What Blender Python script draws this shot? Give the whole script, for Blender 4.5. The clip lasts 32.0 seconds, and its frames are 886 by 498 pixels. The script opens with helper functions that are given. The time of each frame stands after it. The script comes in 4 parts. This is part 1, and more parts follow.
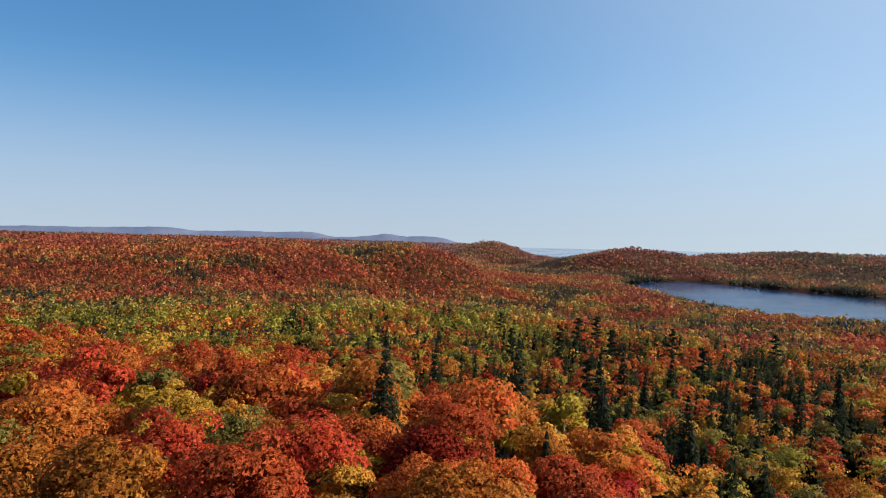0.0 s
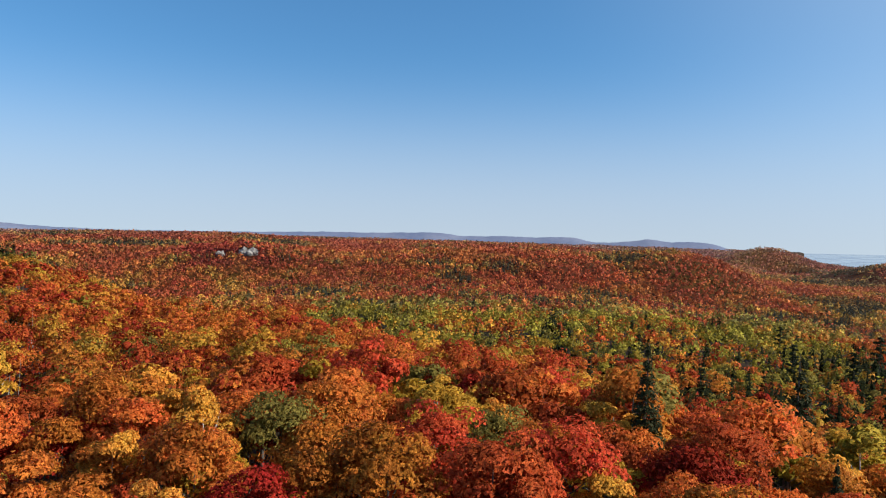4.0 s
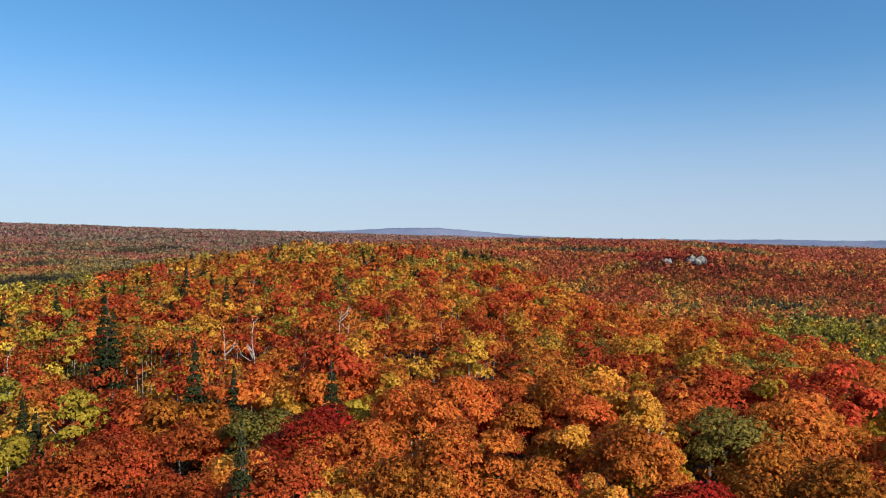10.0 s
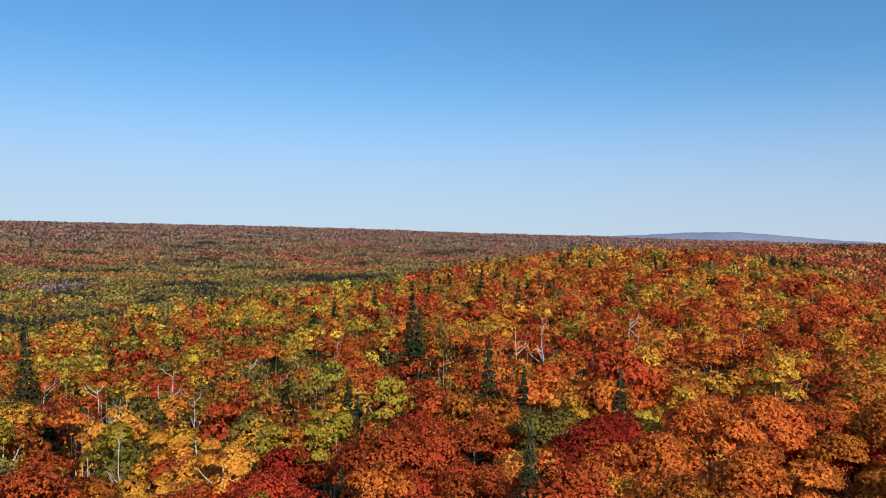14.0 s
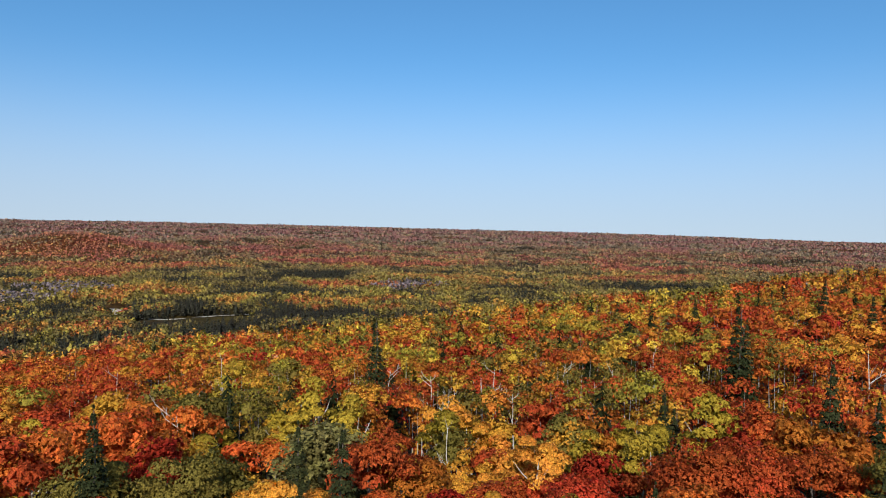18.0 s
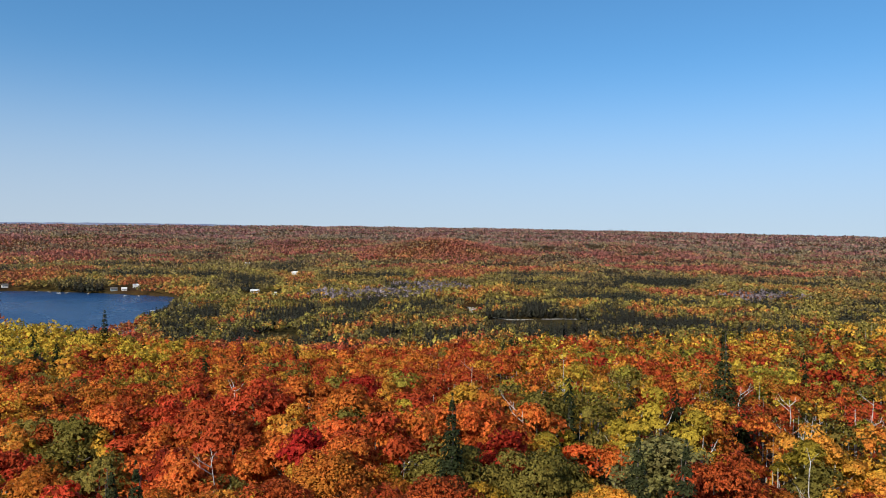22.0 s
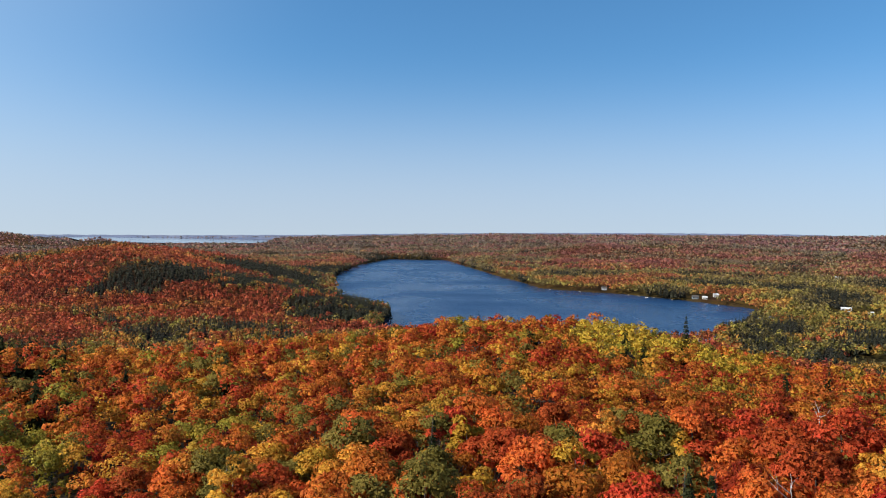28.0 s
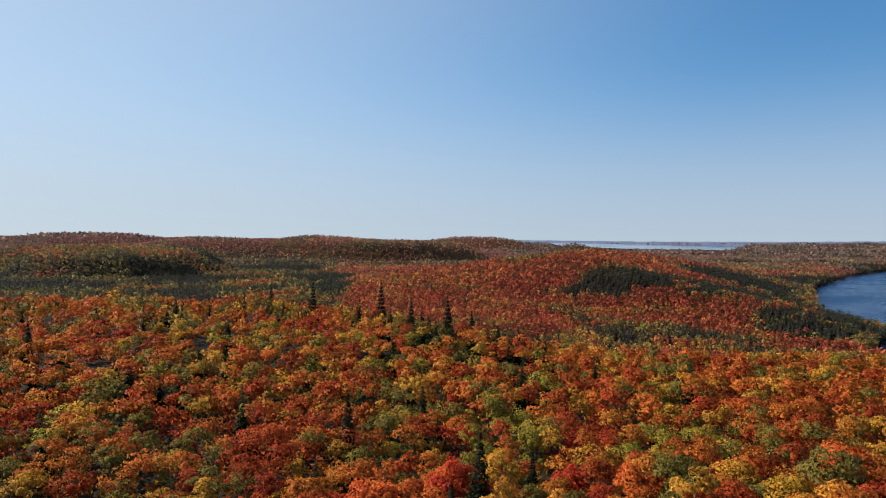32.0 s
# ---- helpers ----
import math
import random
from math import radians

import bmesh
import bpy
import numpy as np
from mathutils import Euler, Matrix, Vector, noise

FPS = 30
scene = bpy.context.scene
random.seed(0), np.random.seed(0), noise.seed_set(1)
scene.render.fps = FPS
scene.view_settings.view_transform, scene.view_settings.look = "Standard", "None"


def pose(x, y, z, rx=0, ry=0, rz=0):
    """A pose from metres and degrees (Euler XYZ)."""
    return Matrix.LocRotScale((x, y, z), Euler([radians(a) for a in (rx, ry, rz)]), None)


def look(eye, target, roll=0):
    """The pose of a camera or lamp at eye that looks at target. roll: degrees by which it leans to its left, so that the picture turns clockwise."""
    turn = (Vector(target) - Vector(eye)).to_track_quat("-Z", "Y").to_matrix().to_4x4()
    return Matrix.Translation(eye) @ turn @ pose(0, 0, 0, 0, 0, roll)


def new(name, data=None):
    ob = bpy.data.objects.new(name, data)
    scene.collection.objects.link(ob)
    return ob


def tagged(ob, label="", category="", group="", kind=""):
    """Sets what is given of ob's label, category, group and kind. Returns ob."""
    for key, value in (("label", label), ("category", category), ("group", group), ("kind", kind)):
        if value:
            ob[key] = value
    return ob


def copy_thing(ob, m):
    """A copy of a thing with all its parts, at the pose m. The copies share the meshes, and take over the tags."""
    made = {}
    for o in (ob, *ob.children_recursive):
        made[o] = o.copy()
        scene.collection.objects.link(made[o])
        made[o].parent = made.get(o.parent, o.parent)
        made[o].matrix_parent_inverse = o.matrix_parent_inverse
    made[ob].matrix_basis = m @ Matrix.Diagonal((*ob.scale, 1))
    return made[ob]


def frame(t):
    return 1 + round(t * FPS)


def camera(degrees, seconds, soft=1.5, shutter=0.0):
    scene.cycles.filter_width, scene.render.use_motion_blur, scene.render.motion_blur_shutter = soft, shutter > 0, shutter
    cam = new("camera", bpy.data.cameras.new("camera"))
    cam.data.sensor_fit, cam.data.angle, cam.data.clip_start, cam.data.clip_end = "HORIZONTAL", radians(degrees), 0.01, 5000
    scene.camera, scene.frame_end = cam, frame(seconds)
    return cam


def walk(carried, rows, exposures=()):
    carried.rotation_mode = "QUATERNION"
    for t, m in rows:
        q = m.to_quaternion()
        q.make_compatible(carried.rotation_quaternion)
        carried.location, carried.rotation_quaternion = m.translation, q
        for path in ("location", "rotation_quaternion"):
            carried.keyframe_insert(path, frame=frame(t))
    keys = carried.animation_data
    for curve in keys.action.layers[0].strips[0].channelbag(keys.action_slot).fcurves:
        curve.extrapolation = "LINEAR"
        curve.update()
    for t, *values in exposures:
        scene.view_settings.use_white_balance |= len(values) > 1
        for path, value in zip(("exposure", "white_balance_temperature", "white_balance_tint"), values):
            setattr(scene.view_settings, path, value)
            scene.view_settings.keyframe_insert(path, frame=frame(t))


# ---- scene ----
# ------------------------------------------------------------------ camera
EYE = 105.0  # metres above the lakes
cam = camera(64.97, 32.0, 1.0)
TURN = [  # seconds, heading to the left of the first view, tilt, roll, in degrees
    (0, 0.00, -1.47, 1.32), (0.5, 2.17, -1.45, 1.35), (1, 4.44, -1.45, 1.38), (1.5, 6.70, -1.46, 1.39), (2, 9.17, -1.47, 1.42),
    (2.5, 12.19, -1.48, 1.45), (3, 15.17, -1.49, 1.42), (3.5, 18.16, -1.50, 1.32), (5.5, 30.34, -1.51, 1.20), (6, 33.49, -1.53, 1.11),
    (6.5, 36.60, -1.54, 1.07), (7, 39.73, -1.55, 1.06), (7.5, 42.85, -1.57, 1.06), (8, 45.98, -1.58, 1.04), (8.5, 49.03, -1.58, 1.04),
    (9, 51.69, -1.58, 1.04), (9.5, 54.27, -1.58, 1.03), (10, 56.84, -1.57, 0.99), (10.5, 59.51, -1.55, 0.94), (11, 62.24, -1.55, 0.89),
    (11.5, 65.19, -1.54, 0.87), (12, 68.21, -1.55, 0.87), (12.5, 71.21, -1.56, 0.91), (13, 74.28, -1.57, 0.94), (13.5, 77.32, -1.58, 0.94),
    (14, 80.35, -1.59, 0.93), (14.5, 83.30, -1.62, 0.95), (16.5, 96.45, -1.63, 1.02), (17, 99.72, -1.62, 1.09), (17.5, 102.91, -1.58, 1.15),
    (18, 105.96, -1.54, 1.19), (18.5, 109.04, -1.52, 1.22), (19, 112.29, -1.51, 1.25), (19.5, 115.92, -1.53, 1.25), (20, 119.48, -1.56, 1.24),
    (20.5, 123.00, -1.58, 1.21), (21, 126.55, -1.59, 1.19), (21.5, 130.07, -1.60, 1.17), (22, 133.59, -1.60, 1.14), (22.5, 137.12, -1.61, 1.07),
    (23, 140.65, -1.63, 0.99), (23.5, 144.20, -1.64, 0.94), (24, 147.80, -1.64, 0.92), (24.5, 151.37, -1.63, 0.96), (26.5, 166.25, -1.63, 1.01),
    (27, 170.49, -1.64, 1.04), (27.5, 174.72, -1.64, 1.05), (28, 178.92, -1.65, 1.05), (28.5, 183.09, -1.67, 1.04), (29, 187.64, -1.69, 1.04),
    (29.5, 192.44, -1.71, 1.05), (30, 196.52, -1.72, 1.06), (30.5, 200.69, -1.73, 1.05), (31, 205.38, -1.73, 1.02), (31.5, 210.72, -1.74, 0.96),
    (32, 215.95, -1.75, 0.86),
]
walk(cam, [(t, pose(0, 0, EYE, 90 + p, 0, y) @ pose(0, 0, 0, 0, 0, r)) for t, y, p, r in TURN],
     exposures=[(0, 0.2), (6, 0.3), (10, 0.26), (18, 0.22), (24, 0.2), (27, 0.3), (32, 0.12)])

# ------------------------------------------------------------------ sky and sun
SUN_AZ, SUN_EL = 281.0, 35.0  # to the left of the first view, above the horizon


def P(az, r):
    """East and north of a place by its bearing (degrees to the left of the first view) and distance."""
    a = radians(az)
    return -math.sin(a) * r, math.cos(a) * r


world = bpy.data.worlds.new("world")
scene.world = world
world.use_nodes = True
wn, wl = world.node_tree.nodes, world.node_tree.links
wn.clear()
sky = wn.new("ShaderNodeTexSky")
sky.sky_type, sky.sun_disc = "NISHITA", False
sky.sun_elevation = radians(SUN_EL)
sky.sun_rotation = radians(-SUN_AZ)
sky.altitude, sky.air_density, sky.dust_density, sky.ozone_density = 300, 1.0, 0.6, 4.0
geo = wn.new("ShaderNodeTexCoord")
sep = wn.new("ShaderNodeSeparateXYZ")
lift = wn.new("ShaderNodeMath")
lift.operation = "MULTIPLY_ADD"
lift.inputs[1].default_value, lift.inputs[2].default_value = 0.88, 0.085
lift.use_clamp = True
com = wn.new("ShaderNodeCombineXYZ")
wl.new(geo.outputs["Generated"], sep.inputs[0])
wl.new(sep.outputs["X"], com.inputs["X"])
wl.new(sep.outputs["Y"], com.inputs["Y"])
wl.new(sep.outputs["Z"], lift.inputs[0])
wl.new(lift.outputs[0], com.inputs["Z"])
wl.new(com.outputs[0], sky.inputs["Vector"])
bg = wn.new("ShaderNodeBackground")
bg.inputs["Strength"].default_value = 0.13
wout = wn.new("ShaderNodeOutputWorld")
deep = wn.new("ShaderNodeHueSaturation")
deep.inputs["Saturation"].default_value = 1.2
deep.inputs["Hue"].default_value = 0.4945
wl.new(sky.outputs[0], deep.inputs["Color"])
haze = wn.new("ShaderNodeMix")  # paler air low over the horizon
haze.data_type = "RGBA"
haze.inputs[7].default_value = (3.4, 3.8, 4.5, 1)
thick = wn.new("ShaderNodeMapRange")
thick.interpolation_type = "SMOOTHERSTEP"
thick.inputs["From Min"].default_value, thick.inputs["From Max"].default_value = -0.05, 0.27
thick.inputs["To Min"].default_value, thick.inputs["To Max"].default_value = 0.78, 0.0
wl.new(sep.outputs["Z"], thick.inputs["Value"])
glow = wn.new("ShaderNodeVectorMath")  # whiter air towards the sun
glow.operation = "DOT_PRODUCT"
glow.inputs[1].default_value = (*P(SUN_AZ, math.cos(radians(SUN_EL))), math.sin(radians(SUN_EL)))
wl.new(geo.outputs["Generated"], glow.inputs[0])
pale = wn.new("ShaderNodeMapRange")
pale.interpolation_type = "SMOOTHSTEP"
pale.inputs["From Min"].default_value, pale.inputs["From Max"].default_value = 0.1, 0.95
pale.inputs["To Min"].default_value, pale.inputs["To Max"].default_value = 0.0, 0.6
wl.new(glow.outputs["Value"], pale.inputs["Value"])
wl.new(thick.outputs[0], haze.inputs[0])
bright = wn.new("ShaderNodeMix")
bright.data_type = "RGBA"
bright.inputs[7].default_value = (4.2, 4.75, 5.1, 1)
wl.new(pale.outputs[0], bright.inputs[0])
wl.new(haze.outputs[2], bright.inputs[6])
wl.new(deep.outputs[0], haze.inputs[6])
wl.new(bright.outputs[2], bg.inputs["Color"])
wl.new(bg.outputs[0], wout.inputs["Surface"])

sun_data = bpy.data.lights.new("sun", "SUN")
sun_data.energy, sun_data.angle, sun_data.color = 5.0, radians(0.5), (1.0, 0.93, 0.82)
sun = new("sun", sun_data)
sx, sy = P(SUN_AZ, math.cos(radians(SUN_EL)))
sun.matrix_world = look((sx * 100, sy * 100, EYE + 100 * math.sin(radians(SUN_EL))), (0, 0, EYE))

# ------------------------------------------------------------------ materials


def material(name):
    m = bpy.data.materials.new(name)
    m.use_nodes = True
    n, l = m.node_tree.nodes, m.node_tree.links
    n.clear()
    return m, n, l, n.new("ShaderNodeOutputMaterial")


def leafy(name, colour=None, jitter=0.5, glow=0.3, hue=0.03, fine=4.0, depth=0.45):
    """Foliage: a colour of its own, or the colour that each tree carries; each leaf cluster and each tree a little different."""
    m, n, l, out = material(name)
    if colour:
        src = n.new("ShaderNodeRGB")
        src.outputs[0].default_value = (*colour, 1)
        info = n.new("ShaderNodeObjectInfo")
        tree = info.outputs["Random"]
    else:
        src = n.new("ShaderNodeAttribute")
        src.attribute_name = "tint"
        tree = None
    isl = n.new("ShaderNodeNewGeometry")
    hsv = n.new("ShaderNodeHueSaturation")
    l.new(src.outputs[0], hsv.inputs["Color"])
    val = n.new("ShaderNodeMapRange")
    val.inputs["To Min"].default_value, val.inputs["To Max"].default_value = 1 - jitter, 1 + jitter
    l.new(isl.outputs["Random Per Island"], val.inputs["Value"])
    shade = val.outputs[0]
    hmap = n.new("ShaderNodeMapRange")
    hmap.inputs["To Min"].default_value, hmap.inputs["To Max"].default_value = 0.5 - hue, 0.5 + hue
    if tree:
        l.new(tree, hmap.inputs["Value"])
        tv = n.new("ShaderNodeMapRange")
        tv.inputs["To Min"].default_value, tv.inputs["To Max"].default_value = 1.2, 0.75
        l.new(tree, tv.inputs["Value"])
        mul = n.new("ShaderNodeMath")
        mul.operation = "MULTIPLY"
        l.new(shade, mul.inputs[0])
        l.new(tv.outputs[0], mul.inputs[1])
        shade = mul.outputs[0]
    else:
        l.new(isl.outputs["Random Per Island"], hmap.inputs["Value"])
    tc = n.new("ShaderNodeTexCoord")
    patch = n.new("ShaderNodeTexNoise")
    patch.inputs["Scale"].default_value, patch.inputs["Detail"].default_value = 0.45, 2
    l.new(tc.outputs["Object"], patch.inputs["Vector"])
    pm = n.new("ShaderNodeMapRange")
    pm.inputs["From Min"].default_value, pm.inputs["From Max"].default_value = 0.3, 0.7
    pm.inputs["To Min"].default_value, pm.inputs["To Max"].default_value = -hue * 0.8, hue * 0.8
    l.new(patch.outputs[0], pm.inputs["Value"])
    ha = n.new("ShaderNodeMath")
    ha.operation = "ADD"
    l.new(hmap.outputs[0], ha.inputs[0])
    l.new(pm.outputs[0], ha.inputs[1])
    l.new(ha.outputs[0], hsv.inputs["Hue"])
    leaf = n.new("ShaderNodeTexNoise")  # single leaves and small gaps within a cluster
    leaf.inputs["Scale"].default_value, leaf.inputs["Detail"].default_value = fine, 3
    leaf.inputs["Roughness"].default_value = 0.7
    l.new(tc.outputs["Object"], leaf.inputs["Vector"])
    lm = n.new("ShaderNodeMapRange")
    lm.inputs["From Min"].default_value, lm.inputs["From Max"].default_value = 0.32, 0.68
    lm.inputs["To Min"].default_value, lm.inputs["To Max"].default_value = 1 - depth, 1 + depth
    l.new(leaf.outputs[0], lm.inputs["Value"])
    both = n.new("ShaderNodeMath")
    both.operation = "MULTIPLY"
    l.new(shade, both.inputs[0])
    l.new(lm.outputs[0], both.inputs[1])
    l.new(both.outputs[0], hsv.inputs["Value"])
    dif = n.new("ShaderNodeBsdfPrincipled")
    bump = n.new("ShaderNodeBump")
    bump.inputs["Strength"].default_value, bump.inputs["Distance"].default_value = 0.6, 0.7 / fine
    l.new(leaf.outputs[0], bump.inputs["Height"])
    l.new(bump.outputs[0], dif.inputs["Normal"])
    dif.inputs["Roughness"].default_value = 0.62
    dif.inputs["Specular IOR Level"].default_value = 0.06
    tr = n.new("ShaderNodeBsdfTranslucent")
    mix = n.new("ShaderNodeMixShader")
    mix.inputs[0].default_value = glow
    l.new(hsv.outputs[0], dif.inputs["Base Color"])
    l.new(hsv.outputs[0], tr.inputs["Color"])
    l.new(dif.outputs[0], mix.inputs[1])
    l.new(tr.outputs[0], mix.inputs[2])
    l.new(mix.outputs[0], out.inputs["Surface"])
    return m


def grainy(name, dark, light, scale, rough=0.85, bump=0.3, detail=8, stretch=(1, 1, 1)):
    """A rough surface in two tones, with broad stains and a fine grain."""
    m, n, l, out = material(name)
    tc = n.new("ShaderNodeTexCoord")
    mp = n.new("ShaderNodeMapping")
    mp.inputs["Scale"].default_value = stretch
    l.new(tc.outputs["Object"], mp.inputs[0])
    big, fine = n.new("ShaderNodeTexNoise"), n.new("ShaderNodeTexNoise")
    big.inputs["Scale"].default_value, fine.inputs["Scale"].default_value = scale, scale * 9
    big.inputs["Detail"].default_value, fine.inputs["Detail"].default_value = detail, 4
    add = n.new("ShaderNodeMix")
    add.data_type = "FLOAT"
    add.inputs[0].default_value = 0.4
    for k, t in ((2, big), (3, fine)):
        l.new(mp.outputs[0], t.inputs["Vector"])
        l.new(t.outputs[0], add.inputs[k])
    ramp = n.new("ShaderNodeValToRGB")
    ramp.color_ramp.elements[0].position, ramp.color_ramp.elements[1].position = 0.35, 0.65
    ramp.color_ramp.elements[0].color, ramp.color_ramp.elements[1].color = (*dark, 1), (*light, 1)
    l.new(add.outputs[0], ramp.inputs[0])
    b = n.new("ShaderNodeBsdfPrincipled")
    b.inputs["Roughness"].default_value = rough
    bm = n.new("ShaderNodeBump")
    bm.inputs["Strength"].default_value = bump
    l.new(add.outputs[0], bm.inputs["Height"])
    l.new(bm.outputs[0], b.inputs["Normal"])
    l.new(ramp.outputs[0], b.inputs["Base Color"])
    l.new(b.outputs[0], out.inputs["Surface"])
    return m


def ground_material():
    """Forest floor and far woods: the cover's colour, broken up at several sizes."""
    m, n, l, out = material("forest_floor")
    src = n.new("ShaderNodeAttribute")
    src.attribute_name = "tint"
    tc = n.new("ShaderNodeTexCoord")
    tex = []
    for s, d in ((0.35, 6), (0.045, 5), (0.006, 4)):
        t = n.new("ShaderNodeTexNoise")
        t.inputs["Scale"].default_value, t.inputs["Detail"].default_value = s, d
        l.new(tc.outputs["Object"], t.inputs["Vector"])
        tex.append(t.outputs[0])
    a = n.new("ShaderNodeMath")
    a.operation = "MULTIPLY"
    l.new(tex[0], a.inputs[0])
    l.new(tex[1], a.inputs[1])
    r = n.new("ShaderNodeMapRange")
    r.inputs["From Min"].default_value, r.inputs["From Max"].default_value = 0.1, 0.42
    r.inputs["To Min"].default_value, r.inputs["To Max"].default_value = 0.35, 1.5
    l.new(a.outputs[0], r.inputs["Value"])
    hs = n.new("ShaderNodeHueSaturation")
    hm = n.new("ShaderNodeMapRange")
    hm.inputs["From Min"].default_value, hm.inputs["From Max"].default_value = 0.3, 0.7
    hm.inputs["To Min"].default_value, hm.inputs["To Max"].default_value = 0.47, 0.53
    l.new(tex[2], hm.inputs["Value"])
    l.new(hm.outputs[0], hs.inputs["Hue"])
    l.new(r.outputs[0], hs.inputs["Value"])
    l.new(src.outputs[0], hs.inputs["Color"])
    b = n.new("ShaderNodeBsdfPrincipled")
    b.inputs["Roughness"].default_value = 0.95
    b.inputs["Specular IOR Level"].default_value = 0.1
    l.new(hs.outputs[0], b.inputs["Base Color"])
    bm = n.new("ShaderNodeBump")
    bm.inputs["Strength"].default_value, bm.inputs["Distance"].default_value = 0.8, 4.0
    l.new(tex[1], bm.inputs["Height"])
    l.new(bm.outputs[0], b.inputs["Normal"])
    l.new(b.outputs[0], out.inputs["Surface"])
    return m


def water_material(name, calm, rough, swell):
    m, n, l, out = material(name)
    tc = n.new("ShaderNodeTexCoord")
    big, fine = n.new("ShaderNodeTexNoise"), n.new("ShaderNodeTexNoise")
    big.inputs["Scale"].default_value, fine.inputs["Scale"].default_value = 0.006, 0.3
    big.inputs["Detail"].default_value = 5
    for t in (big, fine):
        l.new(tc.outputs["Object"], t.inputs["Vector"])
    rr = n.new("ShaderNodeMapRange")
    rr.inputs["From Min"].default_value, rr.inputs["From Max"].default_value = 0.4, 0.65
    rr.inputs["To Min"].default_value, rr.inputs["To Max"].default_value = calm, rough
    l.new(big.outputs[0], rr.inputs["Value"])
    b = n.new("ShaderNodeBsdfPrincipled")
    b.inputs["Base Color"].default_value = (0.008, 0.035, 0.10, 1)
    b.inputs["IOR"].default_value = 1.33
    bm = n.new("ShaderNodeBump")
    bm.inputs["Strength"].default_value, bm.inputs["Distance"].default_value = 1.0, swell
    l.new(fine.outputs[0], bm.inputs["Height"])
    l.new(bm.outputs[0], b.inputs["Normal"])
    l.new(rr.outputs[0], b.inputs["Roughness"])
    l.new(b.outputs[0], out.inputs["Surface"])
    return m


CRIMSON, RED, ORANGE, GOLD, LIME, OLIVE, CONIFER, BARE_HAZE, LEMON = range(9)
# the eighth colour serves leafless stands and the haze mixed into far crowns
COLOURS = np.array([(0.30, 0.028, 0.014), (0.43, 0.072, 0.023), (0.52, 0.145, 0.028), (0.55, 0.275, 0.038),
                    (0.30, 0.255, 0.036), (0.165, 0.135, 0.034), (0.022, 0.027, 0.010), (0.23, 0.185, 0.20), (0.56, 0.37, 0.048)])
M_FAR = leafy("far_foliage", None, 0.24, 0.3, 0.006, 1.0, 0.45)
M_WOODS = leafy("woods_foliage", None, 0.16, 0.4, 0.012, 4.5, 0.6)
M_GROUND = ground_material()
M_WATER = water_material("lake_water", 0.2, 0.38, 1.4)
M_GREY = water_material("grey_water", 0.12, 0.22, 0.25)
M_CALM = water_material("calm_water", 0.05, 0.12, 0.02)
M_BARK = grainy("grey_bark", (0.05, 0.04, 0.033), (0.16, 0.14, 0.12), 2.0, stretch=(1, 1, 0.2))
M_BIRCH = grainy("white_bark", (0.24, 0.22, 0.20), (0.62, 0.59, 0.55), 1.2, stretch=(1, 1, 3))
M_ROCK = grainy("grey_rock", (0.07, 0.065, 0.06), (0.36, 0.34, 0.32), 0.25, bump=0.8)

# ------------------------------------------------------------------ the lie of the land
CANOPY = 13.0  # usual height of the woods
# The camera's hill: bearing, woods' top below the eye on the upper slope, distance and depth of the brow, run of the fall behind it
BROW = np.array([
    (-70, 40, 160, 50, 600), (-35, 40, 170, 46, 900), (-20, 38, 120, 38, 850), (-8, 24, 72, 21, 620), (8, 20, 95, 20, 520),
    (25, 20, 150, 21, 500), (34, 20, 190, 24, 500), (45, 20, 260, 26, 400), (56, 20, 450, 11, 600), (68, 20, 480, 9, 500),
    (78, 22, 490, 22, 380), (86, 26, 440, 31, 340), (97, 29, 420, 39, 330), (107, 30, 390, 47, 300), (118, 30, 370, 52, 280),
    (130, 29, 360, 56, 260), (142, 28, 280, 51, 280), (152, 31, 300, 49, 330), (158, 33, 305, 46, 360), (165, 35, 310, 37, 400)])
BROW2 = np.array([(175, 37, 310, 38, 400), (185, 38, 285, 42, 330), (195, 42, 265, 44, 300), (205, 46, 270, 45, 300), (218, 50, 340, 45, 330),
                  (226, 50, 410, 42, 360), (240, 50, 430, 40, 400), (252, 48, 450, 39, 400), (275, 44, 300, 42, 600)])
BROW = np.concatenate([BROW, BROW2])
# Far horizon: bearing, height of the woods at the far rim
RIM = np.array([(-60, 0), (-35, 0), (-8, 0), (0, 30), (15, 40), (35, 55), (48, 62), (62, 72), (78, 88), (90, 108), (120, 122), (140, 118), (160, 96), (175, 80), (190, 40), (205, 16), (250, 14), (280, 5)])
